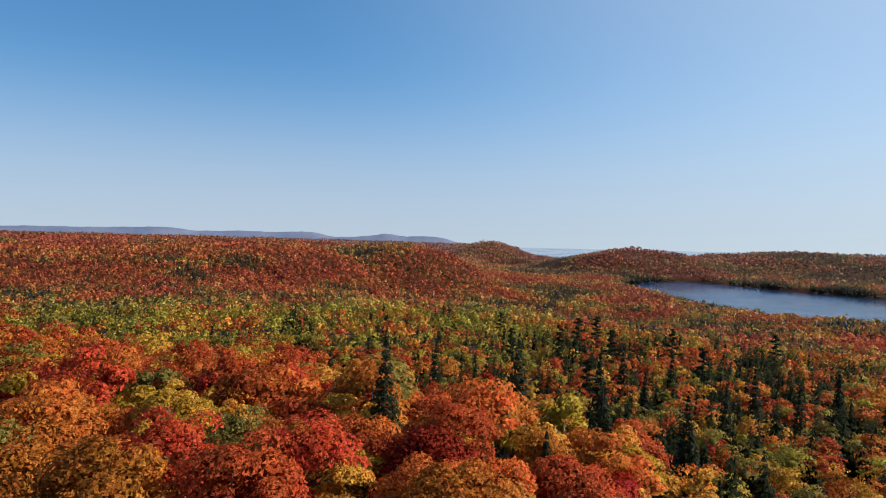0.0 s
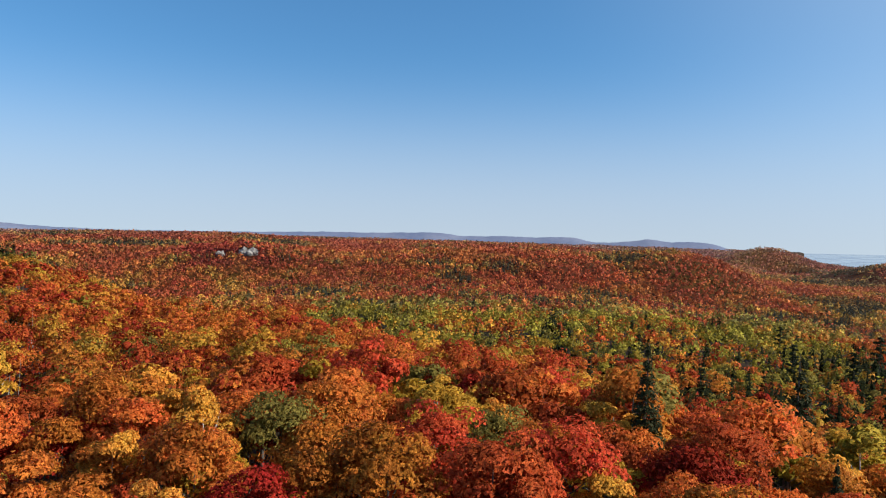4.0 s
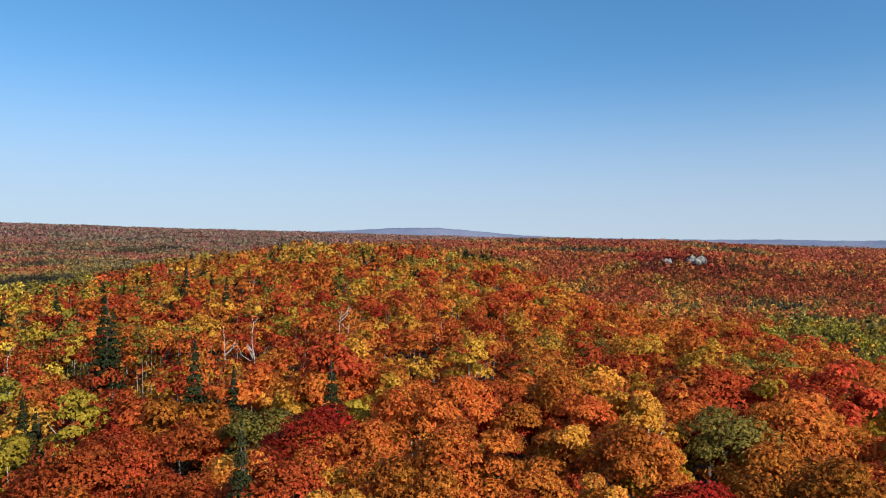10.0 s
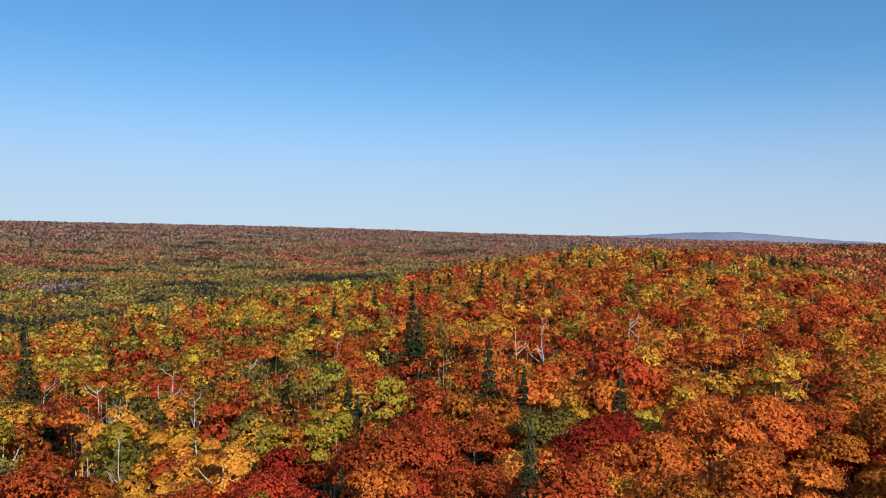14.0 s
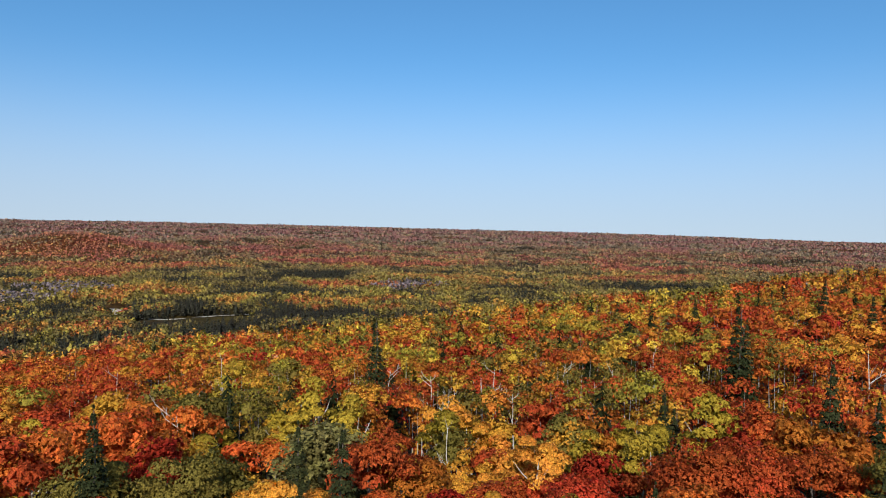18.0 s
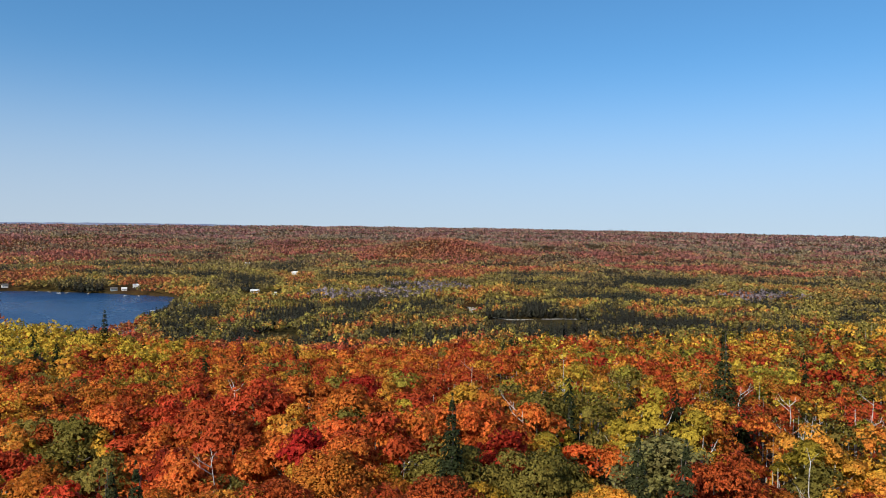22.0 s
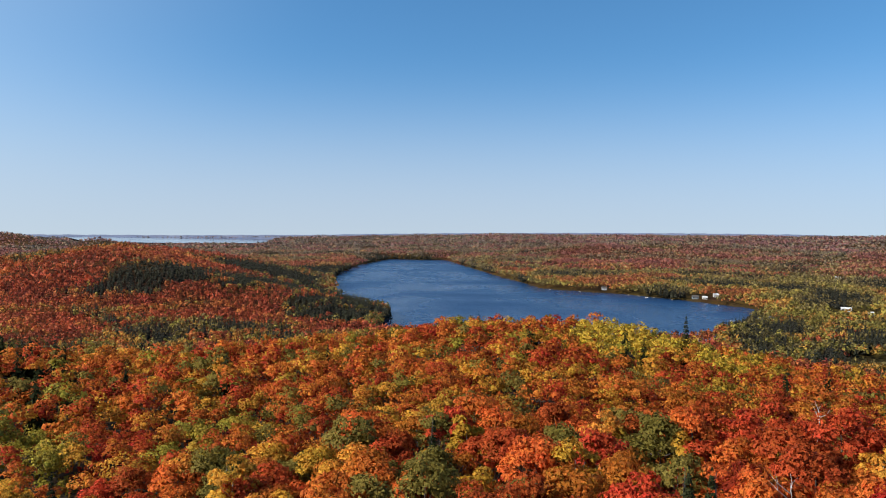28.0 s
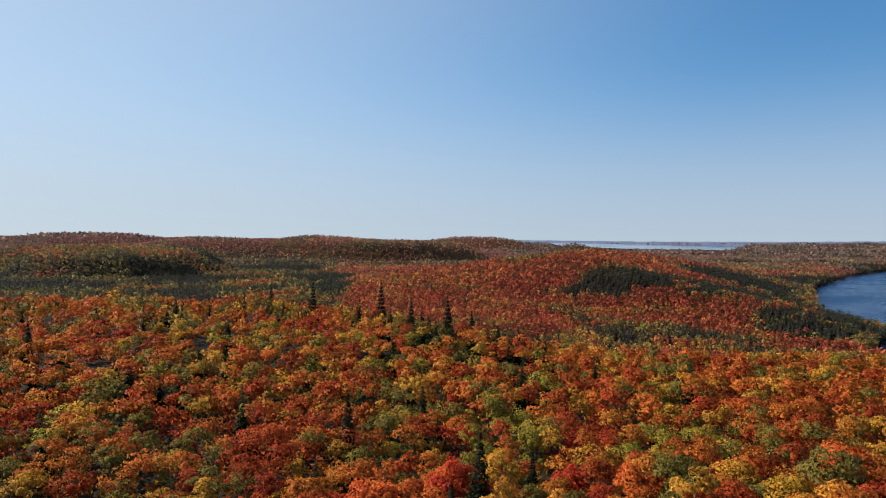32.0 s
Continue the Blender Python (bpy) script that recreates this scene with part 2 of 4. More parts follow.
# Hills: bearing, distance, rise, half width across the view, half depth along it, turn, flatness
HILLS = [
    (33, 1750, 57, 560, 720, 0, 4),      # tableland
    (12, 1500, 50, 330, 430, 0, 3),
    (51, 1500, 58, 520, 700, 0, 4),
    (16, 540, 30, 270, 240, 0, 4),       # bench of the green valley
    (37, 930, 52, 90, 90, 0, 2),         # red knoll with bare rock
    (3, 1130, 56, 105, 130, 0, 3),       # ridge with a cliff
    (14, 1020, 50, 130, 150, 0, 3),
    (24, 960, 42, 130, 150, 0, 2),
    (-4, 2450, 62, 110, 180, 0, 2),
    (-14.5, 1950, 58, 190, 170, 0, 3),     # beyond the lake
    (-24, 2250, 42, 230, 230, 0, 3),
    (-33, 2150, 46, 260, 260, 0, 3),
    (198.3, 1120, 59, 170, 250, 0, 3),     # ridge beside the long lake
    (191.3, 1010, 58, 62, 200, 15, 3),
    (208, 1120, 30, 110, 200, 0, 3),
    (216, 1060, 24, 120, 170, 0, 2),
    (185, 830, 22, 30, 60, 0, 2),
    (221, 2200, 47, 300, 260, 0, 10),
    (233, 2350, 46, 300, 300, 0, 4),
    (243, 2900, 52, 300, 300, 0, 3),
    (213, 3300, 48, 260, 250, 0, 3),
    (205.3, 3050, 27, 70, 120, 0, 2),
    (241.5, 1500, 42, 200, 200, 0, 9),
    (134, 2150, 60, 170, 160, 0, 2),     # round orange hill
    (143, 2500, 42, 230, 200, 0, 2),
    (122, 2600, 36, 330, 200, 0, 2),
    (160, 2750, 42, 330, 220, 0, 2),
    (168, 2500, 30, 160, 120, 0, 2),
    (90, 2600, 22, 500, 200, 0, 2),
]


def around(table, az):
    """Values of a table by bearing, all the way round, eased between its rows."""
    t = np.vstack([table[-1:] - [[360] + [0] * (table.shape[1] - 1)], table, table[:1] + [[360] + [0] * (table.shape[1] - 1)]])
    a = (np.asarray(az) + 70) % 360 - 70
    total = 0
    for off, w in ((-4, 1), (-2, 2), (0, 3), (2, 2), (4, 1)):
        total = total + w / 9 * np.stack([np.interp(a + off, t[:, 0], t[:, k]) for k in range(1, t.shape[1])], -1)
    return total


def ripple(x, y, size, seed=0):
    """Smooth rolling noise between about -1 and 1."""
    v = 0
    rng = np.random.RandomState(seed)
    for k in range(7):
        a, ph, s = rng.uniform(0, 6.283), rng.uniform(0, 6.283), size * rng.uniform(0.6, 1.7)
        v = v + np.sin((x * math.cos(a) + y * math.sin(a)) * 6.283 / s + ph + 1.5 * np.sin((x * math.sin(a) - y * math.cos(a)) * 4.1 / s + k))
    return v / 4.0


def ease(v):
    v = np.clip(v, 0, 1)
    return v * v * (3 - 2 * v)


def shore(points):
    return np.array([P(a, r) for a, r in points])


LAKES = [
    shore([(184, 660), (183.3, 760), (183.1, 850), (186.8, 930), (187.6, 1080), (187.6, 1500), (185.6, 1950), (183.3, 2330), (178.6, 2320), (174.6, 1600),
           (171, 1270), (164.4, 1205), (158.9, 1132), (155, 1070), (153.7, 985), (155.6, 820), (158.5, 690), (166, 640), (174, 640)]),
    shore([(-13.8, 1440), (-17, 1640), (-20, 1713), (-26.7, 1548), (-33, 1467), (-45, 1400), (-50, 1100), (-33, 930), (-27, 930), (-20, 1040)]),
    shore([(-3.9, 1960), (-3.9, 2130), (-6.4, 2150), (-6.2, 1960)]),
]
SEA = shore([(-3, 2950), (-3, 6000), (-40, 6500), (-75, 6000), (-70, 3000), (-35, 2900)])
FAR_LAKE = shore([(193.5, 3500), (200, 3350), (206, 3500), (207.5, 4700), (192, 4700)])


def edge(x, y, poly):
    """Distance to a shoreline, negative on the water."""
    d = np.full(np.shape(x), 1e9)
    inside = np.zeros(np.shape(x), bool)
    for (ax, ay), (bx, by) in zip(poly, np.roll(poly, -1, 0)):
        ex, ey = bx - ax, by - ay
        u = np.clip(((x - ax) * ex + (y - ay) * ey) / (ex * ex + ey * ey), 0, 1)
        d = np.minimum(d, np.hypot(x - ax - u * ex, y - ay - u * ey))
        hit = ((ay > y) != (by > y)) & (x < ex * (y - ay) / (ey if abs(ey) > 1e-9 else 1e-9) + ax)
        inside ^= hit
    return np.where(inside, -d, d)


def water_edge(x, y):
    d = edge(x, y, LAKES[0])
    for p in (*LAKES[1:], SEA, FAR_LAKE):
        d = np.minimum(d, edge(x, y, p))
    return d + 5 * ripple(x, y, 90, 5)


def land(x, y):
    """Height of the ground."""
    x, y = np.asarray(x, float), np.asarray(y, float)
    r = np.hypot(x, y)
    az = np.degrees(np.arctan2(-x, y))
    b = around(BROW, az)
    upper, brow_r, brow_d, run = [b[..., k] for k in range(4)]
    rim = around(RIM, az)[..., 0]
    plain = 4 + np.maximum(rim - CANOPY - 4, -4) * ease((r - 900) / 4200) ** 1.2 + 1.5 * ripple(x, y, 300, 1)
    near_r = np.minimum(110, brow_r * 0.6)
    top = EYE - CANOPY - 20
    z1 = EYE - CANOPY - upper
    z2 = EYE - CANOPY - brow_d
    hill = top + (z1 - top) * ease(r / near_r)
    hill = hill + (z2 - z1) * ease((r - near_r) / np.maximum(brow_r - near_r, 1))
    fall = 1 - (1 - np.clip((r - brow_r) / run, 0, 1)) ** 2
    hill = hill * (1 - fall) + plain * fall
    z = hill
    for a, rr, rise, across, deep, turn, flat in HILLS:
        cx, cy = P(a, rr)
        th = radians(a + turn)
        u = (x - cx) * math.cos(th) + (y - cy) * math.sin(th)
        v = -(x - cx) * math.sin(th) + (y - cy) * math.cos(th)
        q = (u / across) ** 2 + (v / deep) ** 2
        z = np.maximum(z, 0) + rise * np.exp(-q ** (flat / 2) * 0.7) * (1 - np.clip((z - 8) / 75, 0, 1))
    z = z + 1.6 * ripple(x, y, 70, 3) * ease((r - 60) / 200) + 4 * ripple(x, y, 420, 4) * ease((r - 600) / 1500)
    d = water_edge(x, y)
    return np.where(d < 0, np.where(r > 3300, 8.0, -14.0) * (rim > 8) - 14.0 * (rim <= 8), np.minimum(np.maximum(z, 1.2), np.where((r > 3000) & (rim > 8), 200, 0.8 + d * 0.2)))


# ------------------------------------------------------------------ what grows where


def zone(az, r, a0, a1, r0, r1, soft_a=3.0, soft_r=0.12):
    """How far a place lies within a stretch of bearings and distances, 0 to 1."""
    return (ease((az - a0) / soft_a + 0.5) * ease((a1 - az) / soft_a + 0.5)
            * ease((r / r0 - 1) / soft_r + 0.5) * ease((1 - r / r1) / soft_r + 0.5))


MIXES = [  # bearings, distances, how strongly, shares of crimson, red, orange, gold, lime, olive, conifer
    ((-40, 1, 110, 460), 0.92, (1, 12, 17, 6, 5, 11, 48)),
    ((-40, 0, 420, 1300), 0.8, (2, 22, 25, 8, 8, 15, 20)),
    ((-9, 33, 300, 600), 0.9, (0, 8, 12, 14, 46, 14, 6)),
    ((0, 36, 580, 1000), 0.85, (3, 38, 36, 4, 2, 6, 11)),
    ((33, 42, 840, 1010), 0.97, (70, 24, 3, 0, 0, 1, 2)),
    ((8, 62, 1000, 2600), 0.9, (9, 44, 28, 3, 2, 6, 8)),
    ((-8, 8, 950, 1250), 0.8, (10, 34, 22, 4, 5, 10, 18)),
    ((-40, -6, 1500, 2800), 0.9, (4, 28, 22, 4, 6, 16, 24)),
    ((52, 88, 220, 560), 0.7, (3, 24, 26, 22, 10, 9, 8)),
    ((84, 128, 60, 520), 0.9, (2, 17, 17, 20, 26, 14, 4)),
    ((112, 136, 300, 440), 0.7, (2, 30, 28, 20, 14, 6, 2)),
    ((128, 172, 60, 270), 0.85, (2, 30, 40, 17, 2, 8, 1)),
    ((152.5, 168, 235, 365), 0.97, (0, 2, 6, 60, 30, 2, 0)),
    ((170, 202, 90, 340), 0.85, (1, 24, 40, 16, 4, 14, 1)),
    ((202, 262, 90, 240), 0.85, (3, 30, 27, 12, 3, 18, 7)),
    ((202, 262, 240, 480), 0.85, (0, 16, 42, 20, 2, 17, 3)),
    ((206, 221, 235, 420), 0.6, (0, 12, 18, 10, 12, 14, 30)),
    ((186, 224, 640, 1500), 0.95, (4, 52, 34, 2, 2, 4, 2)),
    ((188, 216, 520, 700), 0.8, (1, 20, 22, 10, 12, 18, 18)),
    ((181, 190, 700, 960), 0.95, (0, 2, 3, 2, 5, 10, 78)),
    ((193, 205.5, 840, 930), 0.95, (0, 3, 3, 1, 2, 9, 82)),
    ((184, 192.5, 680, 1600), 0.95, (0, 2, 3, 1, 3, 9, 82)),
    ((190, 196, 960, 1500), 0.9, (0, 5, 5, 2, 3, 10, 75)),
    ((224, 256, 500, 1700), 0.95, (0, 2, 3, 4, 10, 23, 58)),
    ((205, 256, 1700, 2080), 0.9, (1, 8, 8, 5, 12, 26, 40)),
    ((205, 256, 2080, 2900), 0.9, (6, 36, 24, 4, 6, 12, 12)),
    ((70, 172, 620, 1900), 0.9, (0, 5, 7, 13, 36, 23, 16)),
    ((85, 125, 880, 1400), 0.6, (0, 3, 5, 12, 26, 18, 36)),
    ((112, 156, 560, 900), 0.85, (0, 2, 4, 8, 16, 24, 48)),
    ((66, 185, 1700, 3400), 0.85, (3, 15, 12, 8, 31, 20, 11)),
    ((66, 185, 3400, 6000), 0.85, (16, 38, 16, 4, 10, 9, 7)),
    ((113, 124, 1750, 2300), 0.8, (18, 45, 15, 4, 6, 6, 6)),
    ((158, 170, 1900, 2500), 0.8, (12, 45, 25, 5, 5, 5, 3)),
    ((126, 141, 1850, 2400), 0.85, (1, 34, 50, 10, 2, 3, 0)),
    ((175, 210, 1900, 6000), 0.8, (2, 12, 10, 6, 20, 30, 22)),
]
UPLAND = np.array((3, 31, 41, 22, 2, 2.6, 0.4))
PATCHES = np.array([(10, 45, 28, 6, 4, 5, 2), (0, 4, 10, 20, 40, 20, 6), (0, 2, 4, 5, 8, 16, 65), (0, 2, 4, 22, 40, 26, 6), (20, 50, 18, 2, 3, 5, 2.0)])


def shares(x, y):
    """Shares of the seven kinds of foliage at each place."""
    r = np.hypot(x, y)
    az = (np.degrees(np.arctan2(-x, y)) + 90) % 360 - 90
    w = np.repeat(UPLAND[None] / UPLAND.sum(), len(x), 0)
    for (a0, a1, r0, r1), strong, mix in MIXES:
        k = (zone(az, r, a0, a1, r0, r1) * strong)[:, None]
        w = w * (1 - k) + k * np.array(mix, float)[None] / sum(mix)
    k = (ease((water_edge(x, y) + 2) / 4) * ease((20 - water_edge(x, y)) / 10) * (r > 600) * 0.85)[:, None]  # darker trees along the shores
    w = w * (1 - k) + k * np.array((0, 5, 8, 6, 14, 30, 37), float)[None] / 100
    far = ease((r - 500) / 900)
    n = [ripple(x, y, (330, 260, 210, 120, 150)[k], 11 + k) for k in range(5)]
    marked = np.maximum(np.maximum(zone(az, r, 126, 141, 1850, 2400), zone(az, r, 113, 124, 1750, 2300)), zone(az, r, 158, 170, 1900, 2500))
    for k in range(5):
        s = ((1 - 0.9 * marked) * ease(n[k] * 2.2 - 0.35) * (0.05 + 0.7 * far * (ease((r - 1300) / 600) if k in (0, 4) else 1.0) * ease((az - 58) / 10) * ease((188 - az) / 8)))[:, None]
        w = w * (1 - s) + s * PATCHES[k][None] / PATCHES[k].sum()
    return w


SPOTS = {  # single trees of a marked colour on the hill: bearing, distance
    CRIMSON: [(35.3, 66), (58.8, 62), (37.1, 58), (7.8, 70), (-12.7, 86), (67.6, 70), (59.0, 66), (82.1, 90), (67.2, 74), (93.1, 82), (144.3, 90)],
    RED: [(8.4, 74), (23.2, 70), (20.9, 62), (14.5, 98), (54.9, 110), (43.7, 182), (27.0, 110), (43.6, 62), (54.0, 74), (27.9, 98), (25.2, 70),
          (21.3, 66), (14.5, 58), (-16.2, 106), (10.1, 86), (17.2, 90), (55.4, 86), (48.3, 74), (88.0, 74), (94.4, 74), (138.7, 86), (160.4, 150),
          (157.0, 106), (138.2, 86), (135.0, 130), (169.7, 202), (182.6, 122), (156.2, 122), (151.9, 102), (193.5, 118), (202.3, 138), (231.0, 158),
          (236.1, 142), (229.7, 182), (205.7, 174), (247.8, 198)],
    ORANGE: [(49.4, 106), (29.2, 82), (10.3, 66), (32.4, 66), (31.1, 78), (1.6, 62), (-3.9, 74), (72.7, 98), (78.1, 74), (48.9, 102), (84.4, 78),
             (78.0, 82), (142.7, 118), (98.7, 82), (86.4, 98), (126.8, 102), (168.6, 126), (151.7, 142), (205.8, 150), (209.4, 146), (160.8, 146),
             (199.0, 118), (166.4, 146), (224.7, 154), (207.0, 146)],
    GOLD: [(62.9, 78), (58.4, 78), (42.3, 82), (39.9, 70), (65.0, 114), (53.7, 102), (48.5, 62), (39.6, 102), (22.8, 94), (19.2, 86), (36.3, 134),
           (9.5, 58), (-18.8, 114), (19.5, 86), (62.7, 78), (69.8, 106), (71.8, 62), (53.1, 102), (51.6, 66), (99.6, 82), (96.5, 102), (103.0, 106),
           (138.0, 134), (120.9, 82), (96.6, 102), (102.4, 102), (89.5, 98), (107.9, 94), (148.0, 82), (150.7, 74), (187.2, 110), (168.1, 106),
           (151.2, 122), (178.9, 150), (245.8, 154)],
    LIME: [(-13.1, 98), (2.7, 82), (89.8, 102), (136.4, 94), (137.3, 98), (208.7, 174), (195.7, 162), (213.6, 158), (210.8, 182), (196.5, 166),
           (199.9, 150)],
    OLIVE: [(14.8, 70), (47.3, 138), (23.3, 102), (132.7, 82), (124.5, 82), (162.8, 118), (133.5, 82), (173.1, 98), (181.1, 114), (162.0, 126),
            (183.1, 162), (189.1, 154), (222.0, 182), (233.2, 142), (237.0, 174), (240.2, 190), (242.1, 222)],
}
GREY_STANDS = [(141.5, 960, 60, 40), (137.5, 1010, 45, 30), (134, 1150, 60, 40), (109, 1150, 60, 40)]  # leafless stands: bearing, distance, half sizes


def pick(x, y, rng):
    w = shares(x, y)
    r = np.hypot(x, y)
    drift = ripple(x, y, 26, 21) * (r < 400) + ripple(x, y, 75, 22) * (0.5 + 0.5 * (r > 300)) * (1 - 0.6 * (r > 900)) + ripple(x, y, 210, 23) * (r > 600) + ripple(x, y, 520, 24) * (r > 1100)
    u = np.empty(len(x))
    u[np.argsort(drift)] = (np.arange(len(x)) + 0.5) / max(len(x), 1)
    u = u + rng.normal(0, 1, len(x)) * np.where(r < 300, 0.26, np.where(r < 900, 0.1, 0.075))  # like grows beside like
    u = np.abs(u)
    u = np.clip(np.where(u > 1, 2 - u, u), 0, 0.9999)
    kind = (np.cumsum(w, 1) < u[:, None]).sum(1)
    for k, places in SPOTS.items():
        for a, r in places:
            px, py = P(a, r)
            kind[np.hypot(x - px, y - py) < max(3.2, 0.04 * r)] = k
    az = (np.degrees(np.arctan2(-x, y)) + 90) % 360 - 90
    grove = ((zone(az, np.hypot(x, y), 154, 169, 245, 350) + 0.35 * zone(az, np.hypot(x, y), 82, 128, 110, 420)) > rng.uniform(0, 1, len(x))) & ((kind == GOLD) | (kind == LIME))
    kind[grove & (np.hypot(x, y) > 150)] = LEMON
    for a, r, across, deep in GREY_STANDS:
        px, py = P(a, r)
        kind[(np.hypot(x - px, y - py) < 60 * (1 + 0.3 * ripple(x, y, 60, 9))) & (rng.uniform(0, 1, len(x)) < 0.6)] = BARE_HAZE
    return kind


# ------------------------------------------------------------------ ground, water


def link_mesh(name, verts, faces, mat, tint=None, parent=None, smooth=False, normals=None):
    """A mesh object out of arrays; faces all have the same number of corners. Normals, where given, round off leaf clusters into clumps."""
    me = bpy.data.meshes.new(name)
    verts, faces = np.asarray(verts, np.float32), np.asarray(faces, np.int32)
    k = faces.shape[1]
    me.vertices.add(len(verts))
    me.vertices.foreach_set("co", verts.ravel())
    me.loops.add(faces.size)
    me.loops.foreach_set("vertex_index", faces.ravel())
    me.polygons.add(len(faces))
    me.polygons.foreach_set("loop_start", np.arange(0, faces.size, k, dtype=np.int32))
    me.polygons.foreach_set("loop_total", np.full(len(faces), k, np.int32))
    me.polygons.foreach_set("use_smooth", np.full(len(faces), smooth))
    if tint is not None:
        at = me.attributes.new("tint", "FLOAT_COLOR", "POINT")
        at.data.foreach_set("color", np.concatenate([tint, np.ones((len(tint), 1))], 1).astype(np.float32).ravel())
    me.materials.append(mat)
    me.update()
    me.validate()
    if normals is not None:
        at = me.attributes.new("custom_normal", "FLOAT_VECTOR", "POINT")
        at.data.foreach_set("vector", np.asarray(normals, np.float32).ravel())
    ob = new(name, me)
    ob.parent = parent
    return ob


def soft(n):
    """Normals brought to length one."""
    return n / (np.linalg.norm(n, axis=-1, keepdims=True) + 1e-9)


CLEARINGS = [  # bearing, distance, half width across, half depth along
    (125.7, 745, 62, 68), (131, 850, 16, 50), (146.7, 620, 24, 34), (141.3, 1390, 14, 60), (133.5, 1330, 10, 40),
    (158.8, 1130, 26, 30), (157.4, 1150, 12, 50), (165.8, 1222, 10, 26), (148.7, 1015, 20, 52), (147.2, 1012, 14, 50), (149.3, 1720, 18, 80), (145.6, 1390, 16, 60),
    (78.4, 458, 8, 22), (36.9, 880, 15, 22), (38.8, 882, 9, 20),
]


def brush(x, y):
    """Height of the close brush that fills the far woods, down to nothing in clearings and on banks."""
    h = 5.5 * ease((np.hypot(x, y) - 450) / 400) * ease((water_edge(x, y) - 3) / 60)
    for a, r, across, deep in CLEARINGS:
        cx, cy = P(a, r)
        th = radians(a)
        u = (x - cx) * math.cos(th) + (y - cy) * math.sin(th)
        v = -(x - cx) * math.sin(th) + (y - cy) * math.cos(th)
        h = h * ease((np.hypot(u / (across + 14), v / (deep + 24)) - 0.9) / 0.6)
    return h


def build_ground():
    na = 480
    radii = np.concatenate([[0.0], np.linspace(12, 200, 32), 200 * np.exp(np.linspace(0.02, math.log(5600 / 200), 165))])
    a = np.arange(na) / na * 2 * math.pi
    x = (-np.sin(a)[None] * radii[:, None]).ravel()
    y = (np.cos(a)[None] * radii[:, None]).ravel()
    r = np.hypot(x, y)
    z = land(x, y) + brush(x, y)
    w = shares(x, y)
    # cover's colour darkened: shade between far crowns is put into the floor
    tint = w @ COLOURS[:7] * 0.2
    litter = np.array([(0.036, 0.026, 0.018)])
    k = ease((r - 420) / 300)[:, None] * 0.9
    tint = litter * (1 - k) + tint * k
    bank = ease(1 - water_edge(x, y) / 5)[:, None] * 0.7
    tint = tint * (1 - bank) + np.array([(0.035, 0.030, 0.022)]) * bank
    nr = len(radii)
    i, j = np.meshgrid(np.arange(nr - 1), np.arange(na), indexing="ij")
    p, q = i * na + j, i * na + (j + 1) % na
    faces = np.stack([p, q, q + na, p + na], -1).reshape(-1, 4)
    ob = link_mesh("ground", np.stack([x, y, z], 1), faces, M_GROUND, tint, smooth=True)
    tagged(ob, "rolling forest floor with leaf litter under autumn woods", "ground", kind="structure")


def build_water(name, poly, grow, z, label, mat=M_WATER):
    c = poly.mean(0)
    d = poly - c
    pts = c + d * (1 + grow / np.linalg.norm(d, axis=1)[:, None])
    bm = bmesh.new()
    vs = [bm.verts.new((px, py, z)) for px, py in pts]
    f = bm.faces.new(vs)
    if f.normal.z < 0:
        f.normal_flip()
    bmesh.ops.triangulate(bm, faces=bm.faces[:])
    me = bpy.data.meshes.new(name)
    bm.to_mesh(me)
    bm.free()
    me.materials.append(mat)
    tagged(new(name, me), label, "water", kind="structure")


build_ground()
build_water("water_lake", LAKES[0], 14, 0.0, "long deep blue lake rippled by wind among woods")
build_water("water_lake", LAKES[1], 14, 0.0, "grey-blue lake below wooded hills", M_GREY)
build_water("water_pond", LAKES[2], 14, 0.0, "small pale lake between two hills", M_CALM)
build_water("water_sea", SEA, 14, 0.0, "vast pale lake reaching to the hazy horizon", M_CALM)
build_water("water_lake", FAR_LAKE, 14, 20.0, "far bright lake near the horizon", M_CALM)

# ------------------------------------------------------------------ woods


def scatter(r0, r1, gap, rng, a0=-48, a1=262, row=1.0):
    """Places for trees between two distances, a gap apart, in loose rows a little further apart."""
    xs, ys = [], []
    for r in np.arange(r0, r1, gap * row):
        n = int(radians(a1 - a0) * r / gap)
        a = np.radians(a0 + (np.arange(n) + rng.uniform(0, 1) + rng.uniform(-0.45, 0.45, n) * (1 if r0 < 330 else 1.7)) * (a1 - a0) / n)
        rr = r + rng.uniform(-0.5, 0.5, n) * gap * row
        xs.append(-np.sin(a) * rr)
        ys.append(np.cos(a) * rr)
    x, y = np.concatenate(xs), np.concatenate(ys)
    k = water_edge(x, y) > 1.5
    return x[k], y[k]


ICO_V = []
bm_i = bmesh.new()
bmesh.ops.create_icosphere(bm_i, subdivisions=1, radius=1.0)
ICO_V = np.array([v.co for v in bm_i.verts])
ICO_F = np.array([[v.index for v in f.verts] for f in bm_i.faces])
bm_i.free()


def unit(rng, n, low=-0.25):
    """Directions over the upper part of a sphere."""
    z = rng.uniform(low, 1, n)
    a = rng.uniform(0, 2 * math.pi, n)
    s = np.sqrt(1 - z * z)
    return np.stack([s * np.cos(a), s * np.sin(a), z], 1)


